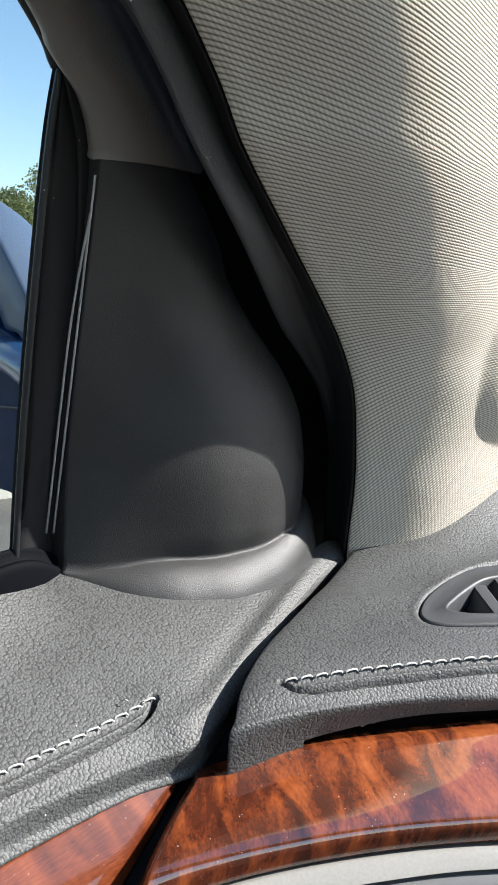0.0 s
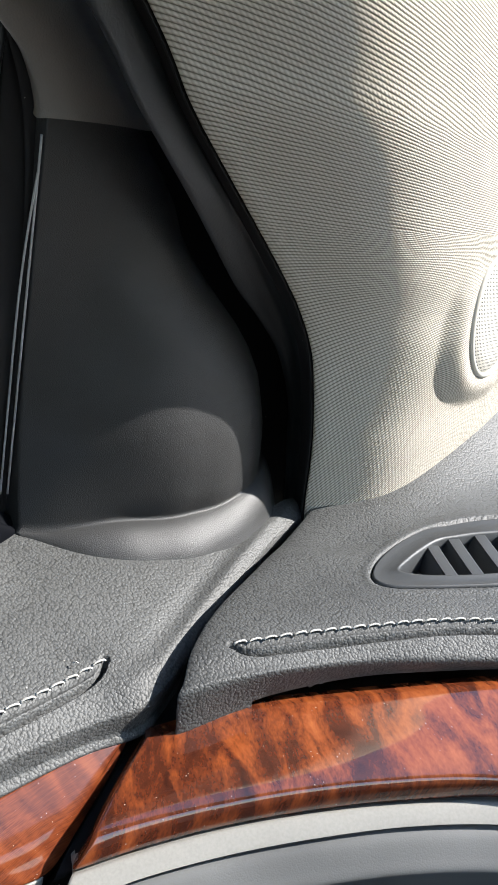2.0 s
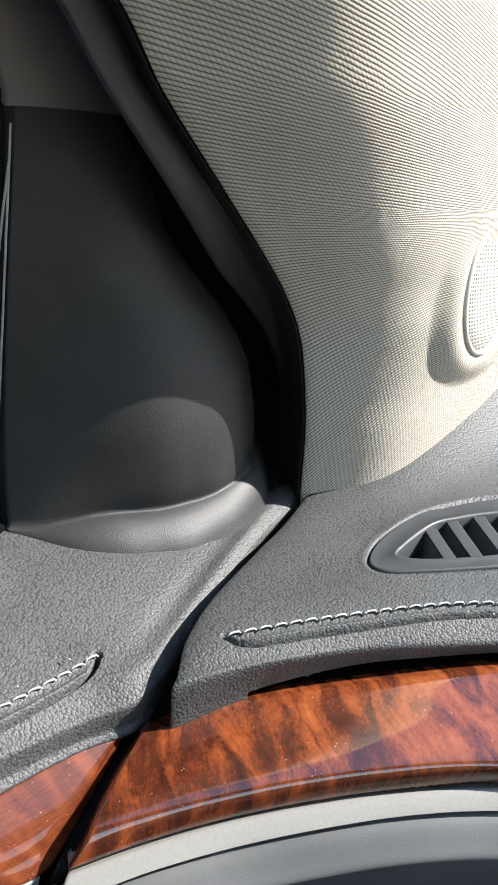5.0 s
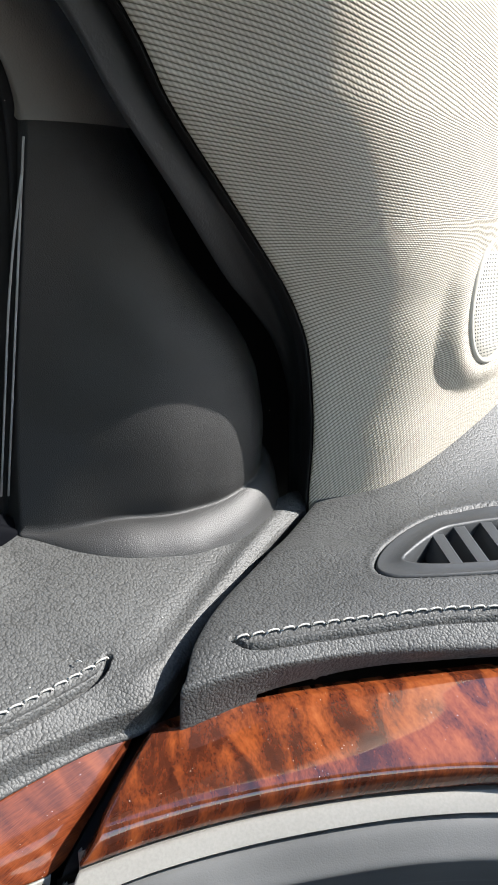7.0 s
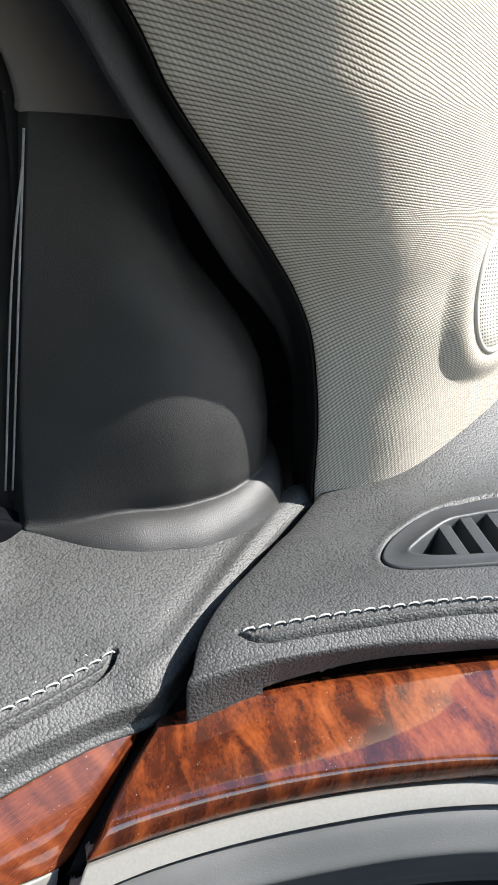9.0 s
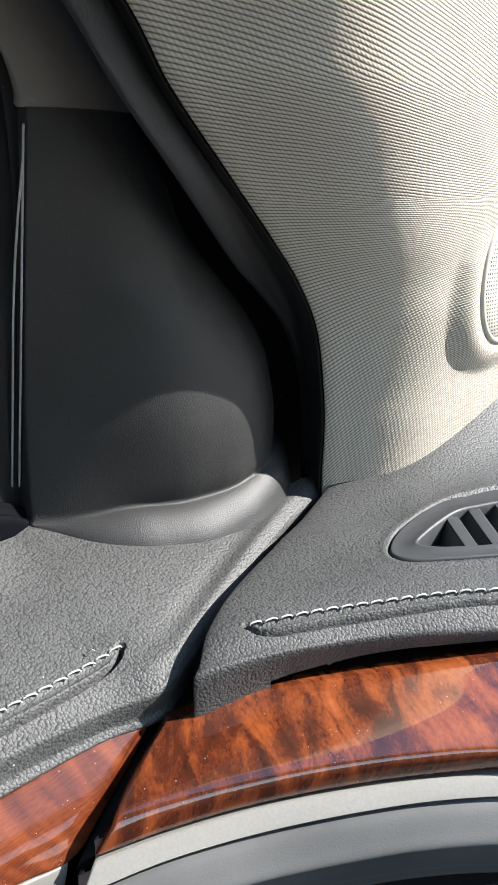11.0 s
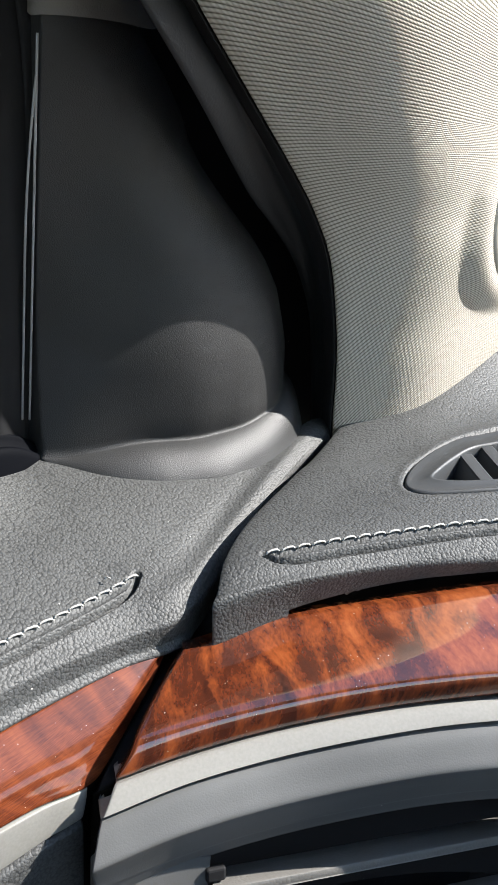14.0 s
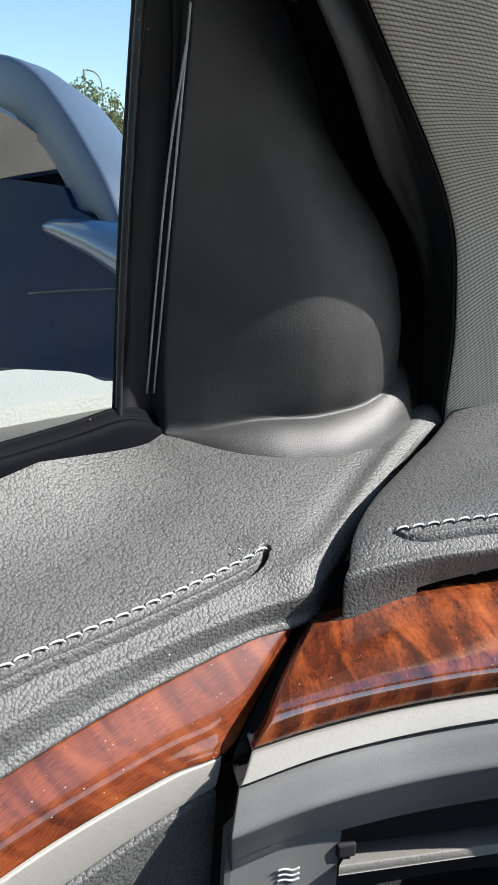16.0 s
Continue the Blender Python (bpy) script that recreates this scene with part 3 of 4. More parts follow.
rings = [loop3(VENT_OUT, 120, -0.0045), loop3(VENT_OUT, 120, -0.0022)]
o, i = loop3(VENT_OUT, 120, -0.0016), loop3(VENT_IN, 120, -0.0016)
rings += [o * 0.97 + i * 0.03 + (0, 0, 0.0008), o * 0.92 + i * 0.08 + (0, 0, 0.0008), o * 0.80 + i * 0.20 + (0, 0, 0.0005), o * 0.20 + i * 0.80 + (0, 0, 0.0003), o * 0.14 + i * 0.86 + (0, 0, 0.0008), o * 0.05 + i * 0.95 + (0, 0, 0.0008), i + (0, 0, -0.0004), i + (0, 0, -0.014)]
vf = part("vent_frame", grid_mesh(np.array(rings), closed_u=True), VENT_PLASTIC, vent, face=(0, 0, 1))
vf.matrix_parent_inverse = Matrix.Translation(-vent.location)
ring = loop3([(x * 1.0, y) for x, y in VENT_IN], 60, -0.0135)
bm = bmesh.new()
bm.faces.new([bm.verts.new(p) for p in ring])
fl = part("vent_floor", bm, BLACK, vent, face=(0, 0, 1))
fl.matrix_parent_inverse = Matrix.Translation(-vent.location)
BACK_EDGE = spline([(-0.2018, 0.392, 0), (-0.2005, 0.414, 0), (-0.195, 0.4255, 0), (-0.184, 0.443, 0), (-0.153, 0.482, 0), (-0.122, 0.521, 0)], 60)
for k in range(8):
    s = 0.0125 + 0.0165 * k
    b = even(BACK_EDGE, 0.0005)[min(int(s / 0.0005), int(0.150 / 0.0005))]
    d = Vector((0.030, -0.026, 0)) if k else Vector((0.020, -0.017, 0))
    pts = [Vector((b[0] - 0.002, b[1] + 0.002, 0)), Vector((b[0], b[1], 0)) + d * 0.5, Vector((b[0], b[1], 0)) + d * 1.02]
    rail = [[(p.x + ox, p.y + oy, dash_z(p.x, p.y, oz)) for p in pts] for ox, oy, oz in ((-0.0035, -0.003, -0.0125), (-0.0006, 0, -0.0032), (0.0002, 0.0002, -0.0022), (0.0034, 0.0038, -0.0022), (0.0044, 0.0048, -0.0032), (0.0008, 0.001, -0.0125))]
    sl = part("slat", grid_mesh(skin(rail, 8, 16)), VENT_PLASTIC, vent, face=(0, 0, 1))
    sl.matrix_parent_inverse = Matrix.Translation(-vent.location)


# ---- A-pillar ----
EDGE = [(-0.2725, 0.394, 1.125), (-0.271, 0.389, 1.147), (-0.2645, 0.380, 1.180), (-0.2615, 0.373, 1.204), (-0.257, 0.359, 1.235), (-0.254, 0.341, 1.257), (-0.251, 0.319, 1.276), (-0.247, 0.281, 1.306), (-0.242, 0.243, 1.335), (-0.238, 0.214, 1.363), (-0.225, 0.12, 1.435), (-0.205, -0.02, 1.545)]
ACROSS = (0.003, 0.010, 0.018, 0.026, 0.034, 0.042, 0.050, 0.058, 0.066, 0.075, 0.085, 0.097, 0.11, 0.13, 0.15, 0.20, 0.27, 0.36)
# height, how far the cover's ridge lies from the door edge, and its slope there
RIDGE = np.array([(1.125, 0.0150, 0.80), (1.147, 0.0179, 0.76), (1.180, 0.0209, 0.71), (1.204, 0.0249, 0.66), (1.235, 0.0328, 0.56), (1.257, 0.0375, 0.47), (1.276, 0.0430, 0.42), (1.306, 0.0490, 0.40), (1.335, 0.0525, 0.41), (1.363, 0.0540, 0.42), (1.545, 0.065, 0.42)])


def cover_x(z, off):
    """How far the cover stands out from the door edge: steep up to the ridge, then level towards the windscreen."""
    at, m = np.interp(z, RIDGE[:, 0], RIDGE[:, 1]), np.interp(z, RIDGE[:, 0], RIDGE[:, 2])
    o = np.linspace(0.0, off, 60)
    slope = np.where(o < at, m + 0.55 * np.tanh((at - o) / 0.03), m - (m + 0.03) * np.tanh((o - at) / 0.034)) - 0.9 * np.maximum(o - 0.11, 0)
    return float(np.sum((slope[1:] + slope[:-1]) / 2) * (o[1] - o[0]))


pillar = thing("windscreen_pillar", "windscreen pillar covered in woven beige cloth", "car pillar", at=(-0.26, 0.45, 1.15))
pillar_rails = [[(x - 0.006, y + 0.020, z) for x, y, z in EDGE], [(x - 0.0015, y + 0.003, z) for x, y, z in EDGE]]
for off in ACROSS:
    pillar_rails.append([(x + cover_x(z, off), y + off, z + 0.03 * off) for x, y, z in EDGE])
pg = skin(pillar_rails, 260, 320)
POD = np.array((0.484, 1.263))


def pod_face(y, z):
    """The flat face of the tweeter pod."""
    return -0.2160 - 0.12 * (y - 0.46) + 0.05 * (z - 1.22)


def pod_mask(y, z):
    """One on the pod's face, falling to nought down its flank; it melts into the pillar at its top."""
    dy, dz = np.abs(y - POD[0]) / 0.068, (z - POD[1]) / 0.061
    dz = np.where(dz > 0, dz * 0.8, -dz)
    d = (dy**2.4 + dz**2.4) ** (1 / 2.4)
    soft = 0.27 + 0.5 * np.clip((z - 1.268) / 0.05, 0, 1)
    f = np.clip((1 - d) / soft, 0, 1)
    return f**2 * (3 - 2 * f)


pg_plain = pg.copy()
mask = pod_mask(pg[..., 1], pg[..., 2])
rise = np.maximum(pod_face(pg[..., 1], pg[..., 2]) - pg[..., 0], 0)
pg[..., 0] += mask * np.minimum(rise, 0.016 - 0.06 * np.clip(pg[..., 2] - 1.29, 0, 0.1))
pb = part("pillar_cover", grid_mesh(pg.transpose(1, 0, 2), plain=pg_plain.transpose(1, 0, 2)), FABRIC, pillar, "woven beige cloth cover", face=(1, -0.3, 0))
pb.matrix_parent_inverse = Matrix.Translation(-pillar.location)


def disc(radius_y, radius_z, rings_at, n=64):
    g = np.array([[(h, radius_y * s * math.cos(a), radius_z * s * math.sin(a)) for a in np.linspace(0, 2 * math.pi, n, endpoint=False)] for s, h in rings_at])
    return grid_mesh(g, closed_u=True)


def grille_material():
    m, nt, b = material("speaker_grille", (0.46, 0.44, 0.39), 0.5)
    tc = nt.nodes.new("ShaderNodeTexCoord")
    sep = nt.nodes.new("ShaderNodeSeparateXYZ")
    nt.links.new(tc.outputs["Object"], sep.inputs[0])
    row = math_node(nt, "DIVIDE", sep.outputs[2], 0.0021)
    odd = math_node(nt, "MULTIPLY", math_node(nt, "MODULO", math_node(nt, "FLOOR", math_node(nt, "ADD", row, 500.0)), 2.0), 0.5)
    fy = math_node(nt, "SUBTRACT", math_node(nt, "FRACT", math_node(nt, "ADD", math_node(nt, "DIVIDE", sep.outputs[1], 0.0024), odd)), 0.5)
    fz = math_node(nt, "SUBTRACT", math_node(nt, "FRACT", row), 0.5)
    d = math_node(nt, "SQRT", math_node(nt, "ADD", math_node(nt, "POWER", math_node(nt, "ABSOLUTE", fy), 2.0), math_node(nt, "POWER", math_node(nt, "ABSOLUTE", fz), 2.0)))
    hole = math_node(nt, "LESS_THAN", d, 0.27)
    nt.links.new(ramp(nt, hole, [(0.0, (0.46, 0.44, 0.39)), (1.0, (0.03, 0.03, 0.028))]), b.inputs["Base Color"])
    bump(nt, b, math_node(nt, "SUBTRACT", 1.0, hole), 0.6, 0.0005)
    return m


GRILLE = grille_material()
gm = Matrix.Translation((float(pod_face(0.482, 1.261)) + 0.0004, 0.482, 1.261)) @ pose(0, 0, 0, 0, 2.9, 6.8)
gr = part("grille", disc(0.042, 0.038, [(0.0, 0.0014), (0.3, 0.0014), (0.7, 0.0010), (0.93, 0.0004), (0.96, -0.001)]), GRILLE, pillar, "perforated pale speaker grille", face=(1, 0, 0))
gr.matrix_parent_inverse = Matrix.Translation(-pillar.location)
gr.matrix_basis = gm
rim = part("rim", disc(0.042, 0.038, [(0.95, -0.002), (0.965, 0.0008), (0.985, 0.0016), (1.02, 0.0012), (1.04, 0.0), (1.05, -0.004)]), CLOTH, gr, face=(1, 0, 0))

# slate weatherstrip along the pillar, and the dark door gap behind it
STRIP_OUT = [(-0.286, 0.398, 1.125), (-0.284, 0.396, 1.147), (-0.281, 0.388, 1.180), (-0.279, 0.382, 1.204), (-0.275, 0.362, 1.232), (-0.270, 0.335, 1.252), (-0.2655, 0.3095, 1.268), (-0.2570, 0.2640, 1.302), (-0.2515, 0.2265, 1.332), (-0.2480, 0.1880, 1.368), (-0.236, 0.085, 1.435), (-0.215, -0.06, 1.545)]
strip = thing("weatherstrip", "black rubber weatherstrip along the beige pillar", "weatherstrip", at=(-0.27, 0.38, 1.15))
INWARD = (-0.8, 0.6)


def strip_rail(f, depth):
    """A line along the strip: f from the cloth's edge (0) to the crest by the door (1), sunk by depth."""
    r = []
    for x, y, z in between(EDGE, STRIP_OUT, f):
        k = min(max((1.315 - z) / 0.06, 0.0), 1.0)
        d = depth + 0.016 * k * k * (3 - 2 * k) * min(f / 0.3, 1.0)
        r.append((x + INWARD[0] * d, y + INWARD[1] * d, z))
    return r


channel = skin([moved(EDGE, -0.008, 0.020, 0), moved(EDGE, -0.0016, 0.0016, 0), strip_rail(0.04, 0.004), strip_rail(0.10, 0.009), strip_rail(0.22, 0.012), strip_rail(0.36, 0.016)], 140, 28)
lip = skin([strip_rail(0.06, 0.022), strip_rail(0.09, 0.0105), strip_rail(0.25, 0.0075), strip_rail(0.50, 0.0040), strip_rail(0.74, 0.0012), strip_rail(0.90, -0.0002), strip_rail(0.98, 0.0), moved(strip_rail(1.0, 0.0), -0.0006, 0.0018, 0), moved(strip_rail(1.0, 0.0), -0.003, 0.009, 0), moved(strip_rail(1.0, 0.0), -0.012, 0.035, 0)], 140, 60)
for ob in (part("channel", grid_mesh(channel), BLACK, strip, "black rubber channel", face=(1, -0.6, 0)), part("lip", grid_mesh(lip), SEAL, strip, "slate grey rubber lip", face=(1, -0.6, 0))):
    ob.matrix_parent_inverse = Matrix.Translation(-strip.location)

# ---- door ----
door = thing("car_door", "blue car door with grey leather top pad and wood trim", "car door", at=(-0.34, 0.0, 1.0))


def on_door(x, y, dz=0.0):
    return (x, y, 0.9676 - 0.3931 * x + 0.1792 * y + dz)


CREST = [(-0.2765, 0.402, 1.1415), (-0.2750, 0.396, 1.141), (-0.271, 0.366, 1.134), (-0.263, 0.332, 1.126), (-0.2545, 0.301, 1.118), (-0.2465, 0.274, 1.110), (-0.2415, 0.254, 1.1045), (-0.2415, 0.237, 1.1005), (-0.249, 0.218, 1.0985), (-0.258, 0.178, 1.095), (-0.263, 0.142, 1.091), (-0.265, 0.109, 1.086), (-0.268, 0.04, 1.072), (-0.27, -0.15, 1.035), (-0.27, -0.6, 1.0)]
PAD_FOOT = [(-0.284, 0.404, 1.118), (-0.281, 0.398, 1.115), (-0.278, 0.366, 1.108), (-0.269, 0.332, 1.100), (-0.260, 0.301, 1.095), (-0.2510, 0.273, 1.088), (-0.2445, 0.254, 1.0845), (-0.2405, 0.238, 1.0830), (-0.2465, 0.212, 1.0825), (-0.2515, 0.178, 1.0790), (-0.2555, 0.142, 1.0740), (-0.2585, 0.107, 1.0675), (-0.262, 0.04, 1.053), (-0.265, -0.15, 1.015), (-0.266, -0.6, 0.98)]


def pad_rail(f, dz):
    r = []
    for x, y, z in CREST:
        nx = x + (-0.40 - x) * f
        r.append((nx, y + (0.01 if y > 0.3 else 0), on_door(nx, y)[2] * 1.0 + dz + (z - (on_door(x, y)[2] - 0.006)) * (1 - f)))
    return r


pad_rails = [pad_rail(1.0, 0), pad_rail(0.75, 0), pad_rail(0.5, 0), pad_rail(0.3, 0), pad_rail(0.17, -0.001), pad_rail(0.09, -0.002), pad_rail(0.04, -0.0035), CREST, between(CREST, PAD_FOOT, 0.16, (0.002, -0.0012, 0)), between(CREST, PAD_FOOT, 0.35, (0.0016, -0.001, 0)), between(CREST, PAD_FOOT, 0.7), PAD_FOOT, moved(PAD_FOOT, -0.012, 0.004, -0.004)]
pad_grid = skin(pad_rails, 520, 300)
_cy, _cx = np.array(CREST[::-1])[:, 1], np.array(CREST[::-1])[:, 0]
_d = np.interp(pad_grid[..., 1], _cy, _cx) - pad_grid[..., 0]
_w = np.clip((pad_grid[..., 1] - 0.225) / 0.05, 0, 1)
# rolled edge towards the gap, with a shallow valley behind it
pad_grid[..., 2] += np.where(_d > 0.0003, _w * (0.0016 * np.exp(-(((_d - 0.0050) / 0.0040) ** 2)) - 0.0008 * np.exp(-(((_d - 0.0135) / 0.005) ** 2))), 0) - 22 * np.clip(pad_grid[..., 1] - 0.388, 0, 0.02) ** 2
# the pad sweeps up to the window
pad_grid[..., 2] += 0.016 * np.clip((-0.296 - pad_grid[..., 0]) / 0.041, 0, 1) ** 2 * np.clip((0.234 - pad_grid[..., 1]) / 0.06, 0, 1)
pad_flat = pad_grid.copy()
SEAM_DOOR = [(-0.261, 0.235, 1.108), (-0.267, 0.186, 1.102), (-0.272, 0.149, 1.097), (-0.276, 0.117, 1.093), (-0.281, 0.05, 1.08), (-0.284, -0.15, 1.05)]
_dl = spline(SEAM_DOOR, 120)
pad_grid = press(pad_grid, beside(_dl, 0.0056, -0.0006), 0.0014, 0.0046)
pad_grid = press(pad_grid, beside(_dl, 0.0013, 0.0), 0.0020, 0.0012)
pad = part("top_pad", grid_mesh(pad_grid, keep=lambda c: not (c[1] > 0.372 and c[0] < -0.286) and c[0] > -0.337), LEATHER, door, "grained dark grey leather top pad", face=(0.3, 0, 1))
sew(door, even(_dl, 0.001)[:210], pad_flat, 0.0068, -10)

lint = finish("lint", tube([(-0.2662, 0.2214, 1.1128), (-0.2656, 0.2222, 1.1134), (-0.2648, 0.2221, 1.1136), (-0.2640, 0.2228, 1.1131)], 0.00028, 6, n=12), THREAD)
tagged(lint, "tiny pale curl of lint on the door pad", "lint")

DWOOD_TOP = [(-0.2440, 0.2335, 1.0845), (-0.2445, 0.227, 1.0843), (-0.2465, 0.213, 1.0833), (-0.2485, 0.200, 1.0820), (-0.2520, 0.174, 1.0785), (-0.2555, 0.143, 1.0740), (-0.2590, 0.105, 1.0670), (-0.263, 0.04, 1.053), (-0.266, -0.15, 1.015), (-0.267, -0.6, 0.98)]
DWOOD_CREASE = [(-0.2437, 0.2325, 1.0838), (-0.2420, 0.224, 1.0790), (-0.2365, 0.201, 1.0665), (-0.2366, 0.183, 1.0610), (-0.2400, 0.162, 1.0595), (-0.2440, 0.127, 1.0550), (-0.2470, 0.096, 1.0500), (-0.251, 0.035, 1.037), (-0.254, -0.15, 1.0), (-0.255, -0.6, 0.965)]
DWOOD_FOOT = [(-0.2445, 0.2350, 1.0820), (-0.2418, 0.2254, 1.0742), (-0.2363, 0.2014, 1.0592), (-0.2331, 0.1842, 1.0513), (-0.2378, 0.161, 1.0510), (-0.2430, 0.126, 1.0470), (-0.2460, 0.095, 1.0420), (-0.250, 0.034, 1.03), (-0.253, -0.15, 0.993), (-0.254, -0.6, 0.958)]
dw = [moved(DWOOD_TOP, -0.008, 0.0, -0.002), moved(DWOOD_TOP, -0.0008, 0, 0), between(DWOOD_TOP, DWOOD_CREASE, 0.08, (0.0006, 0, 0.0004)), between(DWOOD_TOP, DWOOD_CREASE, 0.4, (0.0012, 0, 0.0006)), between(DWOOD_TOP, DWOOD_CREASE, 0.75, (0.001, 0, 0.0006)), between(DWOOD_TOP, DWOOD_CREASE, 0.95, (0.0003, 0, 0.0003)),
      between(DWOOD_CREASE, DWOOD_FOOT, 0.15), between(DWOOD_CREASE, DWOOD_FOOT, 0.6, (0.0004, 0, 0)), between(DWOOD_CREASE, DWOOD_FOOT, 0.96, (0.0002, 0, 0)), moved(DWOOD_FOOT, -0.003, 0.001, -0.0008), moved(DWOOD_FOOT, -0.012, 0.004, 0)]
part("wood_strip", grid_mesh(skin(dw, 260, 60)), WOOD_DOOR, door, "orange-brown glossy wood strip", face=(0.7, -0.3, 0.6))
DS_TOP = [(-0.2335, 0.1835, 1.0505), (-0.2352, 0.174, 1.0503), (-0.2378, 0.161, 1.0500), (-0.2430, 0.126, 1.0460), (-0.2460, 0.095, 1.0410), (-0.250, 0.034, 1.029), (-0.253, -0.15, 0.992), (-0.254, -0.6, 0.957)]
DS_FOOT = [(-0.2342, 0.1815, 1.0380), (-0.2360, 0.174, 1.0365), (-0.2390, 0.162, 1.0340), (-0.2460, 0.128, 1.0250), (-0.2510, 0.092, 1.0170), (-0.256, 0.034, 1.003), (-0.26, -0.15, 0.965), (-0.261, -0.6, 0.93)]
ds = [moved(DS_TOP, -0.008, 0, 0), moved(DS_TOP, -0.0006, 0, 0), between(DS_TOP, DS_FOOT, 0.15, (0.0008, 0, 0)), between(DS_TOP, DS_FOOT, 0.85, (0.0008, 0, 0)), moved(DS_FOOT, -0.0006, 0, 0), moved(DS_FOOT, -0.008, 0, 0)]
part("silver_strip", grid_mesh(skin([end_cap(r, (-0.010, 0.001, 0)) for r in ds], 160, 30)), SILVER, door, "pale satin silver strip", face=(1, -0.2, 0.2))
LOW_A = moved(DS_FOOT, 0.0006, -0.0005, -0.0014)
LOW_B = [(x - 0.004, y, z - 0.12) for x, y, z in DS_FOOT]
lowr = [moved(DS_FOOT, -0.006, 0, 0.0), LOW_A, between(LOW_A, LOW_B, 0.06, (0.0012, 0, 0)), between(LOW_A, LOW_B, 0.35, (0.001, 0, 0)), LOW_B, moved(LOW_B, -0.01, 0, -0.25)]
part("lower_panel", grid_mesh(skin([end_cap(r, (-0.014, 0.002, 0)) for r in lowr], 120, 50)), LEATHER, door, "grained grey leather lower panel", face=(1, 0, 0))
# black bar added low in the gap, in place of its deep shade
part("gap_seal", tube([(-0.270, 0.393, 1.098), (-0.2595, 0.334, 1.092), (-0.2515, 0.290, 1.084), (-0.2455, 0.264, 1.074), (-0.2400, 0.249, 1.066), (-0.2370, 0.235, 1.056), (-0.2300, 0.190, 1.020)], 0.0062, 10, 1.6, n=40), BLACK, door, "black filler added to keep the door gap dark")
# inner door shell that closes the joints
bm = box((0.02, 0.75, 0.60), (-0.30, 0.02, 0.74))
part("inner_shell", bm, BLACK, door, smooth=False)


# mirror sail panel with its rounded bulge
FRONT = np.array([(1.10, 0.3890), (1.140, 0.3890), (1.152, 0.3890), (1.160, 0.3880), (1.168, 0.3855), (1.178, 0.3835), (1.193, 0.3800), (1.220, 0.3705), (1.234, 0.3615), (1.246, 0.3510), (1.266, 0.3290), (1.278, 0.3165), (1.288, 0.3090), (1.300, 0.3050), (1.3137, 0.2970), (1.3265, 0.2850), (1.3345, 0.2760)])
BASE = np.array([(0.2380, -0.3400), (0.240, -0.3390), (0.243, -0.3370), (0.251, -0.3240), (0.263, -0.3060), (0.280, -0.2925), (0.309, -0.2805), (0.341, -0.2770), (0.362, -0.2790), (0.374, -0.2825), (0.382, -0.2875), (0.389, -0.2960)])
CREASE = np.array([(0.2380, -0.3410), (0.251, -0.3285), (0.262, -0.3205), (0.281, -0.3110), (0.296, -0.3040), (0.3086, -0.2975), (0.336, -0.2895), (0.360, -0.2880), (0.372, -0.2910), (0.380, -0.2960), (0.389, -0.3080)])
CREASE_Z = np.array([(0.2380, 1.146), (0.25, 1.1440), (0.262, 1.1465), (0.281, 1.1500), (0.3086, 1.1492), (0.336, 1.152), (0.363, 1.159), (0.376, 1.166), (0.389, 1.172)])


def edge_y(z):
    """The panel's edge by the window leans back as it rises."""
    return 0.2435 - 0.127 * (z - 1.165)


def flat_x(y, z):
    """The flat part of the panel."""
    return -0.343 + 0.262 * (z - 1.151) + (0.86 - 2.2 * (z - 1.151)) * (y - edge_y(z))


def smooth_table(t, x):
    """A value from a table, rounded between its rows."""
    return sum(np.interp(x + d, t[:, 0], t[:, 1]) for d in (-0.006, -0.003, 0, 0.003, 0.006)) / 5


ACROSS_SAIL = np.array((0, 0.15, 0.25, 0.32, 0.42, 0.55, 0.72, 0.90, 1.0))
SLOPES = {1.150: (1.10, 1.18, 1.06, 0.74, 0.38, 0.15, -0.02, -0.40, -1.3), 1.20: (0.84, 1.02, 0.94, 0.64, 0.30, 0.10, -0.05, -0.40, -1.3),
          1.25: (0.34, 0.42, 0.70, 0.78, 0.44, 0.15, -0.06, -0.40, -1.3), 1.288: (0.26, 0.26, 0.24, 0.24, 0.28, 0.34, 0.05, -0.50, -1.3), 1.3345: (0.30, 0.30, 0.26, 0.20, 0.05, -0.22, -0.50, -0.9, -1.3)}
_fine = np.linspace(0, 1, 201)
_rows = np.array([np.interp(_fine, ACROSS_SAIL, v) for v in SLOPES.values()])
_rows = np.stack([np.convolve(np.pad(r, 14, mode="edge"), np.hanning(31)[1:-1] / np.hanning(31).sum(), "valid") for r in _rows])
_rise = np.concatenate([np.zeros((len(_rows), 1)), np.cumsum((_rows[:, 1:] + _rows[:, :-1]) / 2, axis=1) / 200], axis=1)


def cap_x(y, z, y1):
    """The panel above the crease: a flat fin by the window, a hollow, then a bulge that turns away at the front edge."""
    y0 = edge_y(z)
    t = min(max((y - y0) / max(y1 - y0, 1e-4), 0), 1)
    zs = list(SLOPES)
    r = np.array([np.interp(t, _fine, row) for row in _rise])
    k = sum(np.interp(z + d, zs, r) for d in (-0.012, -0.006, 0, 0.006, 0.012)) / 5
    return flat_x(y0, z) + k * (y1 - y0)


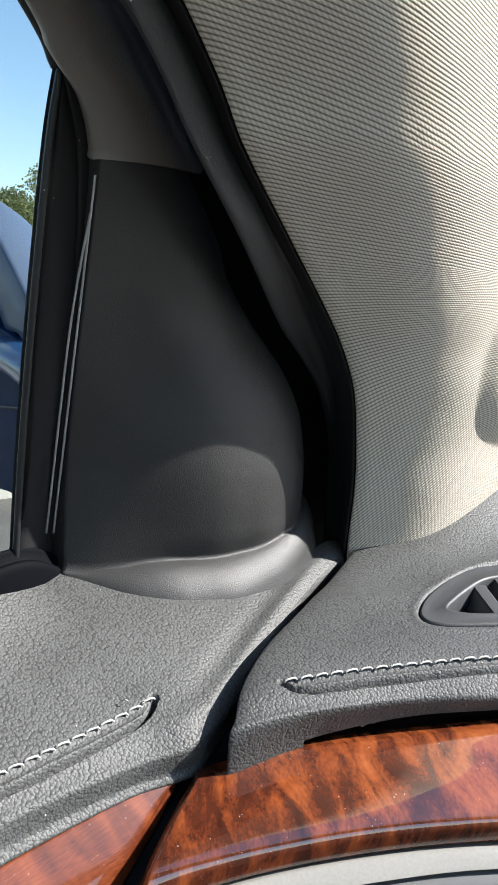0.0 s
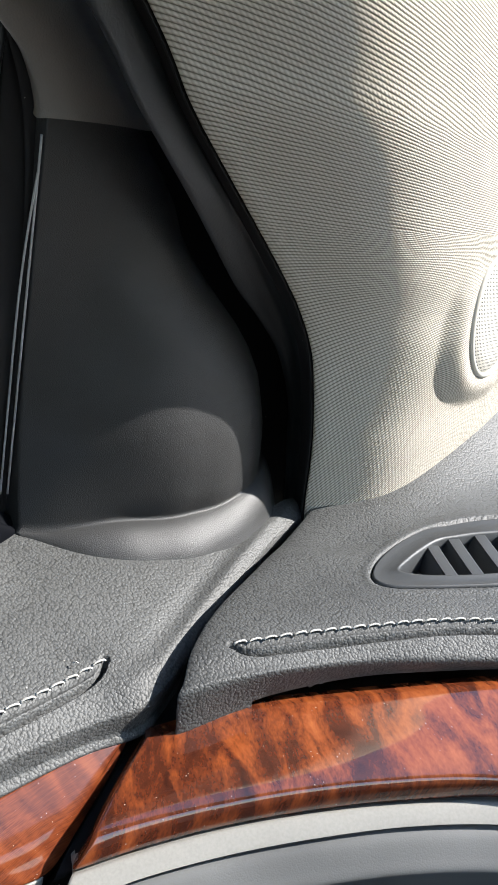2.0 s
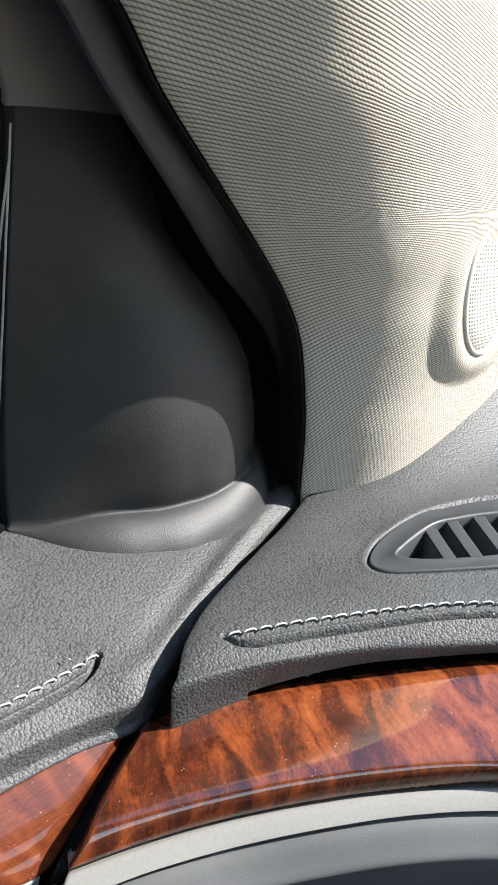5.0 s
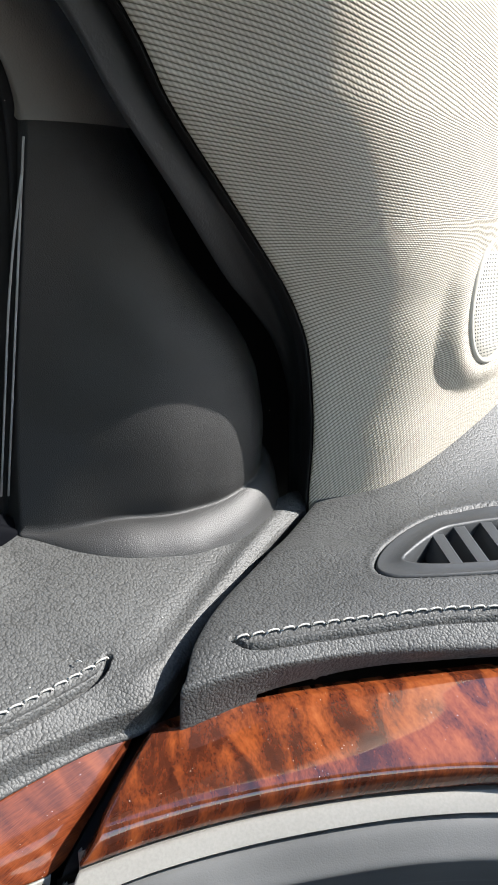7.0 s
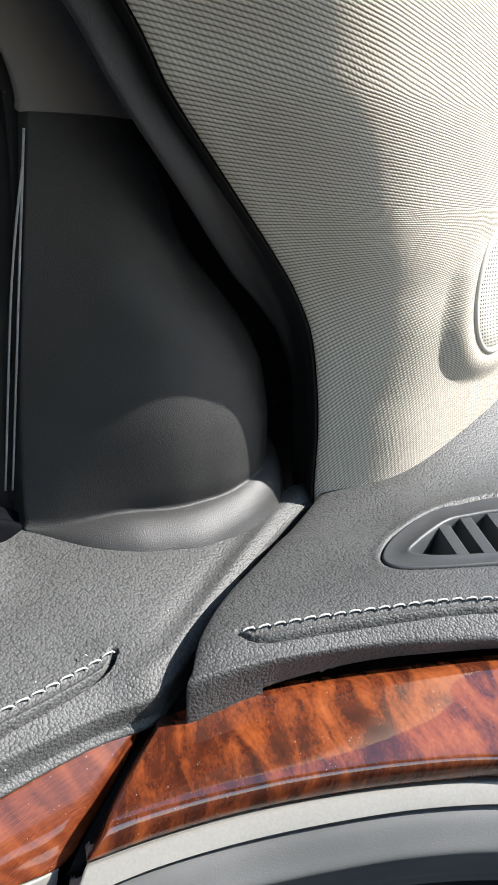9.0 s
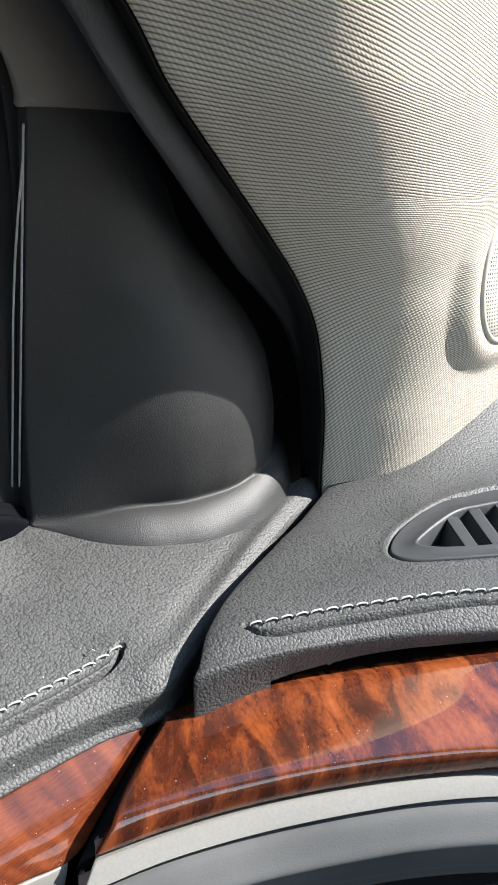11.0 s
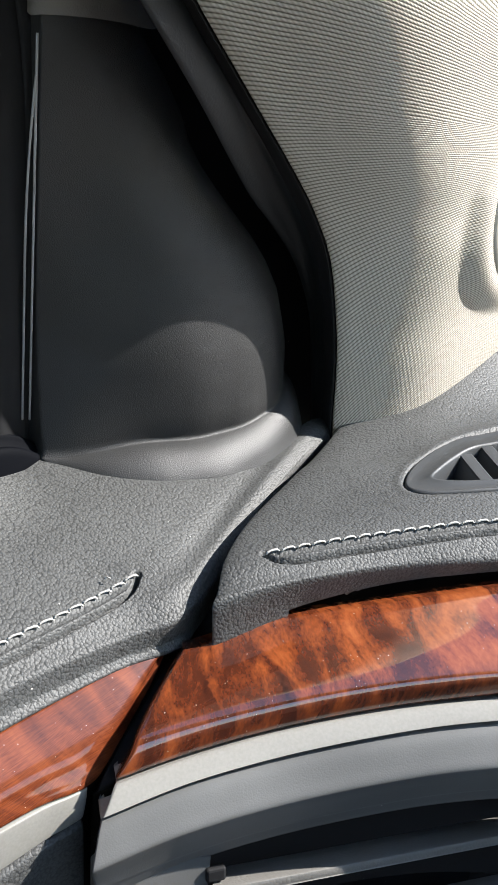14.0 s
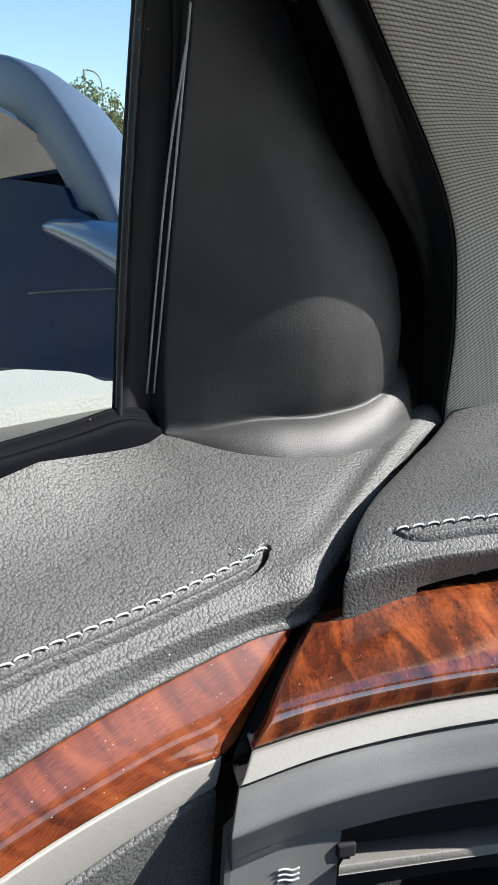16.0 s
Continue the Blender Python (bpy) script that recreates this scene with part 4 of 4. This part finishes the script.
def sail_column(s):
    """One upright line of the panel; s runs from the window (0) to the front edge (1) and round it."""
    t = min(max(s, 0), 1)
    y = 0.2440 + (0.3885 - 0.2440) * t
    bx, cx, cz = smooth_table(BASE, y), smooth_table(CREASE, y), smooth_table(CREASE_Z, y)
    bz = 0.9676 - 0.3931 * bx + 0.1792 * y
    cz = max(cz, bz + 0.002)
    col = [(bx + 0.004, y, bz - 0.014), (bx + 0.001, y, bz - 0.003)]
    for a in np.linspace(0, 1, 14):
        # quarter-round rim from the pad up to the crease
        col.append((bx + (cx - bx) * (0.55 * (1 - math.cos(a * math.pi / 2)) + 0.45 * a), y, bz + (cz - bz) * (0.55 * math.sin(a * math.pi / 2) + 0.45 * a)))
    y1c = np.interp(cz, FRONT[:, 0], FRONT[:, 1])
    gap = cx - cap_x(edge_y(cz) + (y1c - edge_y(cz)) * t, cz, y1c)
    for k in np.linspace(0.012, 1, 84):
        z = cz + (1.3345 - cz) * k
        y1 = np.interp(z, FRONT[:, 0], FRONT[:, 1])
        yy = edge_y(z) + (y1 - edge_y(z)) * t
        col.append((cap_x(yy, z, y1) + gap * math.exp(-(z - cz) / 0.035), yy, z))
    out = np.array(col)
    if s > 1:
        out[:, 0] -= (s - 1) * 0.15
        out[:, 1] += (s - 1) * 0.006
    if s < 0:
        out[:, 0] += s * 0.12
        out[:, 1] += s * 0.002
    return out


cols = np.r_[np.linspace(-0.2, -0.01, 6), np.linspace(0.0, 1.0, 130), np.linspace(1.01, 1.06, 4)]
sg = np.stack([sail_column(s) for s in cols], 1)
sail = part("sail_panel", grid_mesh(sg), PLASTIC, door, "dark grey moulded corner panel with a rounded bulge", face=(1, -0.3, 0))

ARM_L = [(-0.2990, 0.2200, 1.3280), (-0.2985, 0.2195, 1.3325), (-0.2960, 0.2150, 1.3410), (-0.2940, 0.2080, 1.3500), (-0.2920, 0.1940, 1.3605), (-0.2890, 0.180, 1.3745), (-0.275, 0.10, 1.435), (-0.245, -0.10, 1.545)]
ARM_R = [(-0.2885, 0.2680, 1.3295), (-0.2880, 0.2640, 1.3345), (-0.2875, 0.2560, 1.3425), (-0.2870, 0.2465, 1.3525), (-0.2855, 0.2330, 1.3650), (-0.2830, 0.2120, 1.3830), (-0.268, 0.115, 1.452), (-0.236, -0.085, 1.565)]
arm = skin([moved(ARM_L, -0.010, 0.003, 0.006), moved(ARM_L, -0.002, 0.0005, 0.0003), between(ARM_L, ARM_R, 0.06, (0.0022, -0.0006, 0)), between(ARM_L, ARM_R, 0.20, (0.0048, -0.0014, 0)), between(ARM_L, ARM_R, 0.36, (0.0060, -0.0018, 0)), between(ARM_L, ARM_R, 0.54, (0.0056, -0.0012, 0)), between(ARM_L, ARM_R, 0.74, (0.0034, 0.0006, 0)), between(ARM_L, ARM_R, 0.92, (-0.0015, 0.003, 0)), moved(ARM_R, -0.006, 0.010, 0.001), moved(ARM_R, -0.02, 0.026, 0.006)], 90, 70)
part("frame_trim", grid_mesh(arm), ARM_TRIM, door, "dark grey-brown trim of the window frame", face=(1, -0.4, 0))
# window channel: black post, sill strips, two satin lips
POST = [(-0.3430, 0.2245, 1.135), (-0.3325, 0.2180, 1.198), (-0.3205, 0.2118, 1.258), (-0.3065, 0.2065, 1.330), (-0.3000, 0.2064, 1.364)]
PANEL_EDGE = [(flat_x(edge_y(z), z) - 0.0025, edge_y(z) - 0.0005, z) for _, _, z in POST[:3]] + [(-0.3035, 0.2190, 1.326), (-0.2955, 0.2000, 1.364)]
part("window_post", grid_mesh(skin([moved(POST, -0.006, 0.03, 0), moved(POST, -0.005, 0.001, 0), moved(POST, -0.003, -0.001, 0), between(POST, PANEL_EDGE, 0.2), between(POST, PANEL_EDGE, 0.45, (-0.001, 0.003, 0)), between(POST, PANEL_EDGE, 0.8, (-0.001, 0.003, 0)), PANEL_EDGE, moved(PANEL_EDGE, -0.002, 0.03, 0)], 60, 30)), BLACK, door, "black rubber window channel", face=(0, -1, 0))
part("window_seal", tube([(x - 0.0005, y - 0.0012, z) for x, y, z in POST[:4]] + [(-0.3006, 0.2052, 1.362)], 0.0016, 10, n=30), SEAL, door, "grey rubber seal at the window edge")
for off, top in ((0.0046, 1.308), (0.0010, 1.322)):
    pts = []
    for z in np.linspace(1.163, top, 8):
        d = off * (1 - 0.75 * max(0, (z - 1.24) / (top - 1.24)) ** 2) if off > 0.003 else off
        pts.append((flat_x(edge_y(z), z) - d * 0.45, edge_y(z) - 0.0008 - d * 0.8, z))
    part("seal_lip", tube(pts, 0.00055, 8, n=40), LIP, door, "thin satin seal lip")
def sill_rail(x, z):
    return [(x - 0.003, 0.262, z - 0.022), (x, 0.228, z - 0.005), (x, 0.19, z - 0.0075), (x, 0.12, z - 0.0125), (x, -0.15, z - 0.030), (x, -0.75, z - 0.055)]


sill = skin([sill_rail(x, z) for x, z in ((-0.3460, 1.148), (-0.3432, 1.1600), (-0.3420, 1.1630), (-0.3402, 1.1632), (-0.3392, 1.1605), (-0.3380, 1.1582), (-0.3362, 1.1580), (-0.3348, 1.1560), (-0.3342, 1.1515), (-0.3338, 1.140), (-0.3338, 1.120))], 40, 70)
part("sill_strip", grid_mesh(sill), SILL, door, "black rubber strip along the window's foot", face=(0.5, 0, 1))
part("window_arm_seal", tube([(-0.3005, 0.2030, 1.3590), (-0.2970, 0.1855, 1.3765), (-0.283, 0.10, 1.442), (-0.253, -0.10, 1.553)], 0.0028, 10, n=30), RUBBER, door)
wg = slab([(-0.3435, 0.228, 1.145), (-0.349, -0.75, 1.115), (-0.250, -0.75, 1.61), (-0.253, -0.10, 1.58), (-0.2985, 0.206, 1.368)], (1, 0, -0.2), 0.004)
pane = part("window_pane", wg, SIDE_GLASS, door, "lightly tinted side window", smooth=False)
pane.visible_shadow = False
# outer skin
outer = skin([[(-0.352, 0.42, 1.135), (-0.352, 0.1, 1.13), (-0.352, -0.75, 1.10)], [(-0.385, 0.42, 1.11), (-0.388, 0.1, 1.105), (-0.385, -0.75, 1.08)], [(-0.43, 0.42, 0.95), (-0.44, 0.1, 0.95), (-0.43, -0.75, 0.93)], [(-0.44, 0.42, 0.7), (-0.45, 0.1, 0.7), (-0.44, -0.75, 0.68)], [(-0.41, 0.42, 0.4), (-0.42, 0.1, 0.4), (-0.41, -0.75, 0.4)]], 40, 40)
part("outer_skin", grid_mesh(outer), PAINT, door, "blue painted metal outer skin", face=(-1, 0, 0))
for ob in list(door.children) + list(dashboard.children):
    if ob.name.startswith("stitch"):
        continue
    ob.matrix_parent_inverse = Matrix.Translation(-ob.parent.location)


# ---- cabin shell ----
def shell(name, bm, mat, label, category="car interior"):
    ob = finish(name, bm, mat, smooth=False)
    return tagged(ob, label, category, kind="structure")


# three sheets added to block daylight that would leak through the door gap
shell("wall_pillar_gap", slab([(-0.350, 0.262, 1.08), (-0.322, 0.250, 1.32), (-0.309, 0.232, 1.368), (-0.293, 0.13, 1.462), (-0.260, -0.06, 1.580), (-0.260, -0.03, 1.66), (-0.30, 0.40, 1.46), (-0.334, 0.95, 1.17), (-0.350, 0.95, 1.08)], (1, 0, 0), 0.006), BLACK, "black backing sheet added behind the door gap")
outer_pillar = finish("wall_pillar_outer", grid_mesh(skin([[(-0.262, -0.05, 1.635), (-0.305, 0.40, 1.455), (-0.336, 0.96, 1.165)], [(-0.236, -0.04, 1.625), (-0.262, 0.42, 1.440), (-0.285, 0.97, 1.180)], [(-0.203, -0.03, 1.597), (-0.215, 0.45, 1.392), (-0.235, 0.965, 1.168)]], 24, 10)), PAINT, face=(0, 0.4, 1))
tagged(outer_pillar, "blue painted outer pillar skin, added out of view", "car body", kind="structure")
shell("wall_cowl_side", slab([(-0.40, 0.16, 0.38), (-0.40, 0.97, 0.38), (-0.348, 0.97, 1.10), (-0.348, 0.26, 1.10), (-0.348, 0.16, 1.02)], (1, 0, 0), 0.03), BLACK, "black backing sheet added below the door gap")
shell("ceiling", slab([(-0.27, -0.03, 1.585), (1.15, -0.03, 1.585), (1.15, -2.0, 1.62), (-0.27, -2.0, 1.62)], (0, 0, -1), 0.04), HEADLINER, "pale beige cloth headliner")
shell("floor", slab([(-0.42, 1.0, 0.38), (1.30, 1.0, 0.38), (1.30, -2.0, 0.38), (-0.42, -2.0, 0.38)], (0, 0, 1), 0.05), CARPET, "dark grey carpeted car floor")
shell("wall_front", slab([(-0.42, 0.97, 0.38), (1.30, 0.97, 0.38), (1.30, 0.97, 1.13), (-0.42, 0.97, 1.13)], (0, -1, 0), 0.04), CARPET, "dark grey carpeted bulkhead below the windscreen")
# out of view; its bright tan is there to reflect in the corner panel
shell("wall_right", slab([(1.25, 1.0, 0.38), (1.25, -2.0, 0.38), (1.25, -2.0, 1.12), (1.25, 1.0, 1.14)], (-1, 0, 0), 0.05), TAN_BOUNCE, "unseen far door panel, tan to brighten the corner panel")
# both rear walls are out of view, dark so the panel's hollow reflects dark
shell("wall_rear", slab([(-0.42, -1.0, 0.38), (1.25, -1.0, 0.38), (1.20, -1.15, 1.25), (-0.36, -1.15, 1.25)], (0, 1, 0), 0.08), CARPET, "unseen dark wall behind, for dark reflections")
shell("wall_left_rear", slab([(-0.37, -0.75, 0.38), (-0.37, -2.0, 0.38), (-0.28, -2.0, 1.60), (-0.28, -0.75, 1.60)], (1, 0, 0), 0.05), BLACK, "unseen black wall behind the door, for dark reflections")
ws_ob = shell("windscreen", slab([(-0.24, 0.96, 1.175), (1.20, 0.96, 1.175), (1.12, -0.03, 1.60), (-0.20, -0.03, 1.60)], (0, -0.4, -0.9), 0.005), GLASS, "clear raked windscreen", "windscreen")
ws_ob.visible_shadow = False

fl = finish("wall_flank", slab([(-0.45, -0.76, 0.40), (-0.45, -3.4, 0.42), (-0.43, -3.4, 1.06), (-0.43, -0.76, 1.06)], (-1, 0, 0), 0.06), PAINT, smooth=False)
tagged(fl, "blue painted rear flank of the car", "car body", kind="structure")
fw = finish("wall_flank_windows", slab([(-0.43, -0.76, 1.06), (-0.43, -3.4, 1.08), (-0.30, -3.3, 1.58), (-0.30, -0.76, 1.60)], (-1, 0, 0), 0.02), BLACK, smooth=False)
tagged(fw, "dark tinted rear windows of the car", "car body", kind="structure")

# ---- door mirror ----
HOUSE = [(-0.520, 1.222), (-0.546, 1.256), (-0.576, 1.282), (-0.618, 1.313), (-0.668, 1.340), (-0.730, 1.357), (-0.80, 1.358), (-0.855, 1.325), (-0.870, 1.24), (-0.858, 1.14), (-0.80, 1.084), (-0.70, 1.098), (-0.60, 1.114), (-0.535, 1.1215), (-0.505, 1.185)]
OPENING = [(-0.560, 1.2325), (-0.588, 1.2355), (-0.600, 1.2445), (-0.638, 1.274), (-0.676, 1.2935), (-0.733, 1.3135), (-0.80, 1.318), (-0.83, 1.30), (-0.845, 1.24), (-0.835, 1.15), (-0.79, 1.10), (-0.70, 1.110), (-0.61, 1.124), (-0.56, 1.135), (-0.545, 1.19)]
mirror = thing("door_mirror", "blue painted door mirror with a dark plate low in its glass", "wing mirror", at=(-0.68, 0.41, 1.21))


def house_ring(inset, scale, back, n=96):
    c = np.array((-0.69, 1.215))
    p = spline([(*(c + (np.array(q) * (1 - inset) + np.array(w) * inset - c) * scale), 0) for q, w in zip(HOUSE, OPENING)], n, closed=True)
    return np.array([(x, 0.377 - 0.2 * (x + 0.536) + back, z) for x, z, _ in p])


def under_mirror(ob):
    ob.matrix_parent_inverse = Matrix.Translation(-mirror.location)
    return ob


hr = [house_ring(1.05, 1, 0.050), house_ring(1.02, 1, 0.008), house_ring(0.98, 1, 0.0008), house_ring(0.9, 1, 0), house_ring(0.5, 1, -0.001), house_ring(0.06, 1, 0.0), house_ring(0.02, 1, 0.001), house_ring(0, 1, 0.004), house_ring(0, 0.97, 0.030), house_ring(0, 0.86, 0.062), house_ring(0, 0.66, 0.092), house_ring(0, 0.4, 0.108), house_ring(0, 0.02, 0.114)]
under_mirror(part("housing", grid_mesh(np.array(hr), closed_u=True), SKY_SHEEN_PAINT, mirror, "blue painted housing, its colour paled for the sky's sheen", face=(0, 1, 0)))
glass_pts = [(x, 0.409 + 0.05 * (x + 0.60) - 0.40 * (z - 1.28), z) for x, z in ((-0.580, 1.225), (-0.596, 1.252), (-0.630, 1.276), (-0.676, 1.302), (-0.733, 1.325), (-0.775, 1.326), (-0.775, 1.225))]
under_mirror(part("mirror_glass", slab(glass_pts, (0.05, -1, -0.4), 0.004), MIRROR, mirror, "silvered mirror glass", smooth=False))


def face_plate(points, back):
    """A flat plate facing the driver, let into the housing."""
    p = [(x, 0.377 - 0.2 * (x + 0.536) + back, z) for x, z in points]
    return slab(p, (-0.2, -1, 0), 0.006)


# plate over the lower glass, coloured as the reflection of the car's side
under_mirror(part("lower_shell", face_plate([(-0.590, 1.2385), (-0.604, 1.2525), (-0.6158, 1.2540), (-0.70, 1.2572), (-0.85, 1.260), (-0.860, 1.20), (-0.85, 1.13), (-0.80, 1.0845), (-0.70, 1.0985), (-0.60, 1.1145), (-0.53, 1.1220), (-0.50, 1.125), (-0.50, 1.2260), (-0.545, 1.2300)], -0.0045), REFLECTED_CAR, mirror, "dark blue plate painted as the car's reflection in the glass", smooth=False))
under_mirror(part("shell_joint", tube([(-0.50, 0.3650, 1.190), (-0.5363, 0.3722, 1.1851), (-0.60, 0.3850, 1.1770), (-0.6738, 0.3998, 1.1667)], 0.0012, 6, n=16), SEAL, mirror, "fine grey joint line"))
arm_rings = []
for x, z, rz, ry in ((-0.6385, 1.2226, 0.0012, 0.002), (-0.630, 1.2226, 0.0046, 0.006), (-0.615, 1.2227, 0.0072, 0.010), (-0.598, 1.2228, 0.0090, 0.013), (-0.565, 1.2205, 0.0118, 0.018), (-0.532, 1.2180, 0.0135, 0.022), (-0.45, 1.205, 0.020, 0.03), (-0.40, 1.195, 0.026, 0.04), (-0.352, 1.185, 0.030, 0.045)):
    arm_rings.append([(x, 0.377 - 0.2 * (x + 0.536) - 0.006 + ry * math.sin(a), z + rz * math.cos(a)) for a in np.linspace(0, 2 * math.pi, 32, endpoint=False)])
under_mirror(part("base_arm", grid_mesh(np.array(arm_rings), closed_u=True), PAINT, mirror, "deep blue painted arm", face=(0, -1, 0.5)))

# ---- outside ----
gp = finish("ground", slab([(-400, -400, 0), (400, -400, 0), (400, 400, 0), (-400, 400, 0)], (0, 0, 1), 0.2), ASPHALT, smooth=False)
tagged(gp, "sunlit brownish asphalt beside the car", "ground", kind="structure")
pv = finish("pavement", slab([(-4.1, -60, 0.10), (-4.1, 60, 0.10), (-9.5, 60, 0.10), (-9.5, -60, 0.10)], (0, 0, 1), 0.12), CONCRETE, smooth=False)
tagged(pv, "bright sunlit concrete pavement with a kerb", "pavement", kind="structure")
gs = finish("grass_verge", slab([(-9.5, -200, 0.12), (-9.5, 200, 0.12), (-300, 200, 0.6), (-300, -200, 0.6)], (0, 0, 1), 0.2), GRASS, smooth=False)
tagged(gs, "dry yellow-green grass verge", "grass", kind="structure")


def tree(at, height, spread, seed):
    rng = random.Random(seed)
    t = thing("tree", "broad olive-green tree standing on dry grass", "tree", "trees beyond the road", at=at)
    limbs = [[(0, 0, -0.3), (0.1, 0.05, height * 0.2), (0.0, 0.1, height * 0.45), (0.1, 0, height * 0.7)]]
    bm = bmesh.new()
    tips = [Vector((0.1, 0, height * 0.7))]
    for k in range(7):
        a = rng.uniform(0, 6.28)
        tip = Vector((math.cos(a) * spread * rng.uniform(0.3, 0.6), math.sin(a) * spread * rng.uniform(0.3, 0.6), height * rng.uniform(0.55, 0.85)))
        limbs.append([(0, 0.05, height * 0.3), tuple(tip * 0.5 + Vector((0, 0, height * 0.2))), tuple(tip)])
        tips.append(tip)
    me_bm = bmesh.new()
    for k, l in enumerate(limbs):
        p = spline(l, 8)
        prev = None
        for j, q in enumerate(p):
            r = (0.16 if k == 0 else 0.07) * (1 - 0.8 * j / 7) * height / 5
            ring = [me_bm.verts.new((q[0] + r * math.cos(b), q[1] + r * math.sin(b), q[2])) for b in np.linspace(0, 6.283, 7, endpoint=False)]
            if prev:
                for i in range(7):
                    me_bm.faces.new((prev[i], prev[(i + 1) % 7], ring[(i + 1) % 7], ring[i]))
            prev = ring
    part("trunk", me_bm, BARK, t)
    centres = []
    for k in range(26):
        a, r = rng.uniform(0, 6.28), spread * math.sqrt(rng.uniform(0, 1))
        zc = height * (0.45 + 0.5 * (1 - (r / spread) ** 2) * rng.uniform(0.3, 1))
        centres.append((Vector((r * math.cos(a), r * math.sin(a), zc)), rng.uniform(0.5, 1.0) * spread * 0.38))
    for c, r in centres:
        for k in range(420):
            d = Vector((rng.gauss(0, 1), rng.gauss(0, 1), rng.gauss(0, 0.8))).normalized() * r * rng.uniform(0.6, 1.1)
            q = c + d
            s = rng.uniform(0.04, 0.085)
            u = Vector((rng.gauss(0, 1), rng.gauss(0, 1), rng.gauss(0, 1))).normalized()
            w = u.orthogonal().normalized()
            bm.faces.new([bm.verts.new(q + u * s), bm.verts.new(q + w * s * 0.6), bm.verts.new(q - u * s), bm.verts.new(q - w * s * 0.6)])
    part("crown", bm, LEAF, t, smooth=False)
    return t


def away(yaw, dist, z=0.0):
    a = radians(yaw)
    return (-math.sin(a) * dist, math.cos(a) * dist, z)


for yaw, dist, h, w, sd in ((53.0, 40, 5.5, 2.7, 1), (47.4, 46, 3.6, 2.6, 2), (53.9, 43, 4.6, 3.0, 3), (57, 45, 4.2, 3.0, 4), (44, 50, 3.4, 2.8, 5), (61, 44, 4.0, 3.0, 6)):
    tree(away(yaw, dist, 0.1), h, w, sd)


def street_lamp(at):
    t = thing("street_lamp", "slender grey street lamp with a curved arm", "street lamp", at=at)
    part("pole", tube([(0, 0, -0.2), (0, 0, 3), (0, 0, 4.7), (-0.05, -0.06, 5.35), (-0.22, -0.25, 5.65), (-0.45, -0.52, 5.72)], 0.035, 8, n=30), LIP, t)
    part("lamp_head", box((0.12, 0.12, 0.40), (-0.48, -0.56, 5.55), (0, 0, 0), 0.04), LIP, t)
    return t


street_lamp(away(51.6, 40, 0.1))


def far_building(at, size, turn):
    t = thing("building", "low white rendered building among trees", "building", at=at)
    part("wall", box(size, (0, 0, size[2] / 2 - 0.2), (0, 0, turn), 0.02), WHITE, t, smooth=False)
    part("roof", box((size[0] + 0.5, size[1] + 0.5, 0.25), (0, 0, size[2] - 0.05), (0, 0, turn), 0.02), BARK, t, smooth=False)
    return t


far_building(away(55.5, 60, 0.1), (6.0, 5.0, 2.6), 40)


def barrel(at):
    t = thing("traffic_barrel", "orange plastic traffic barrel on the verge", "traffic barrel", at=at)
    g = np.array([[(r * math.cos(a), r * math.sin(a), z) for a in np.linspace(0, 6.283, 20, endpoint=False)] for r, z in ((0.32, 0), (0.32, 0.06), (0.28, 0.07), (0.27, 0.5), (0.25, 0.52), (0.24, 0.9), (0.1, 0.95))])
    part("body", grid_mesh(g, closed_u=True), ORANGE, t)
    b = np.array([[(r * math.cos(a), r * math.sin(a), z) for a in np.linspace(0, 6.283, 20, endpoint=False)] for r, z in ((0.284, 0.25), (0.284, 0.38))])
    part("band", grid_mesh(b, closed_u=True), WHITE, t)
    return t


barrel(away(47.9, 34, 0.1))
barrel(away(48.4, 36, 0.1))
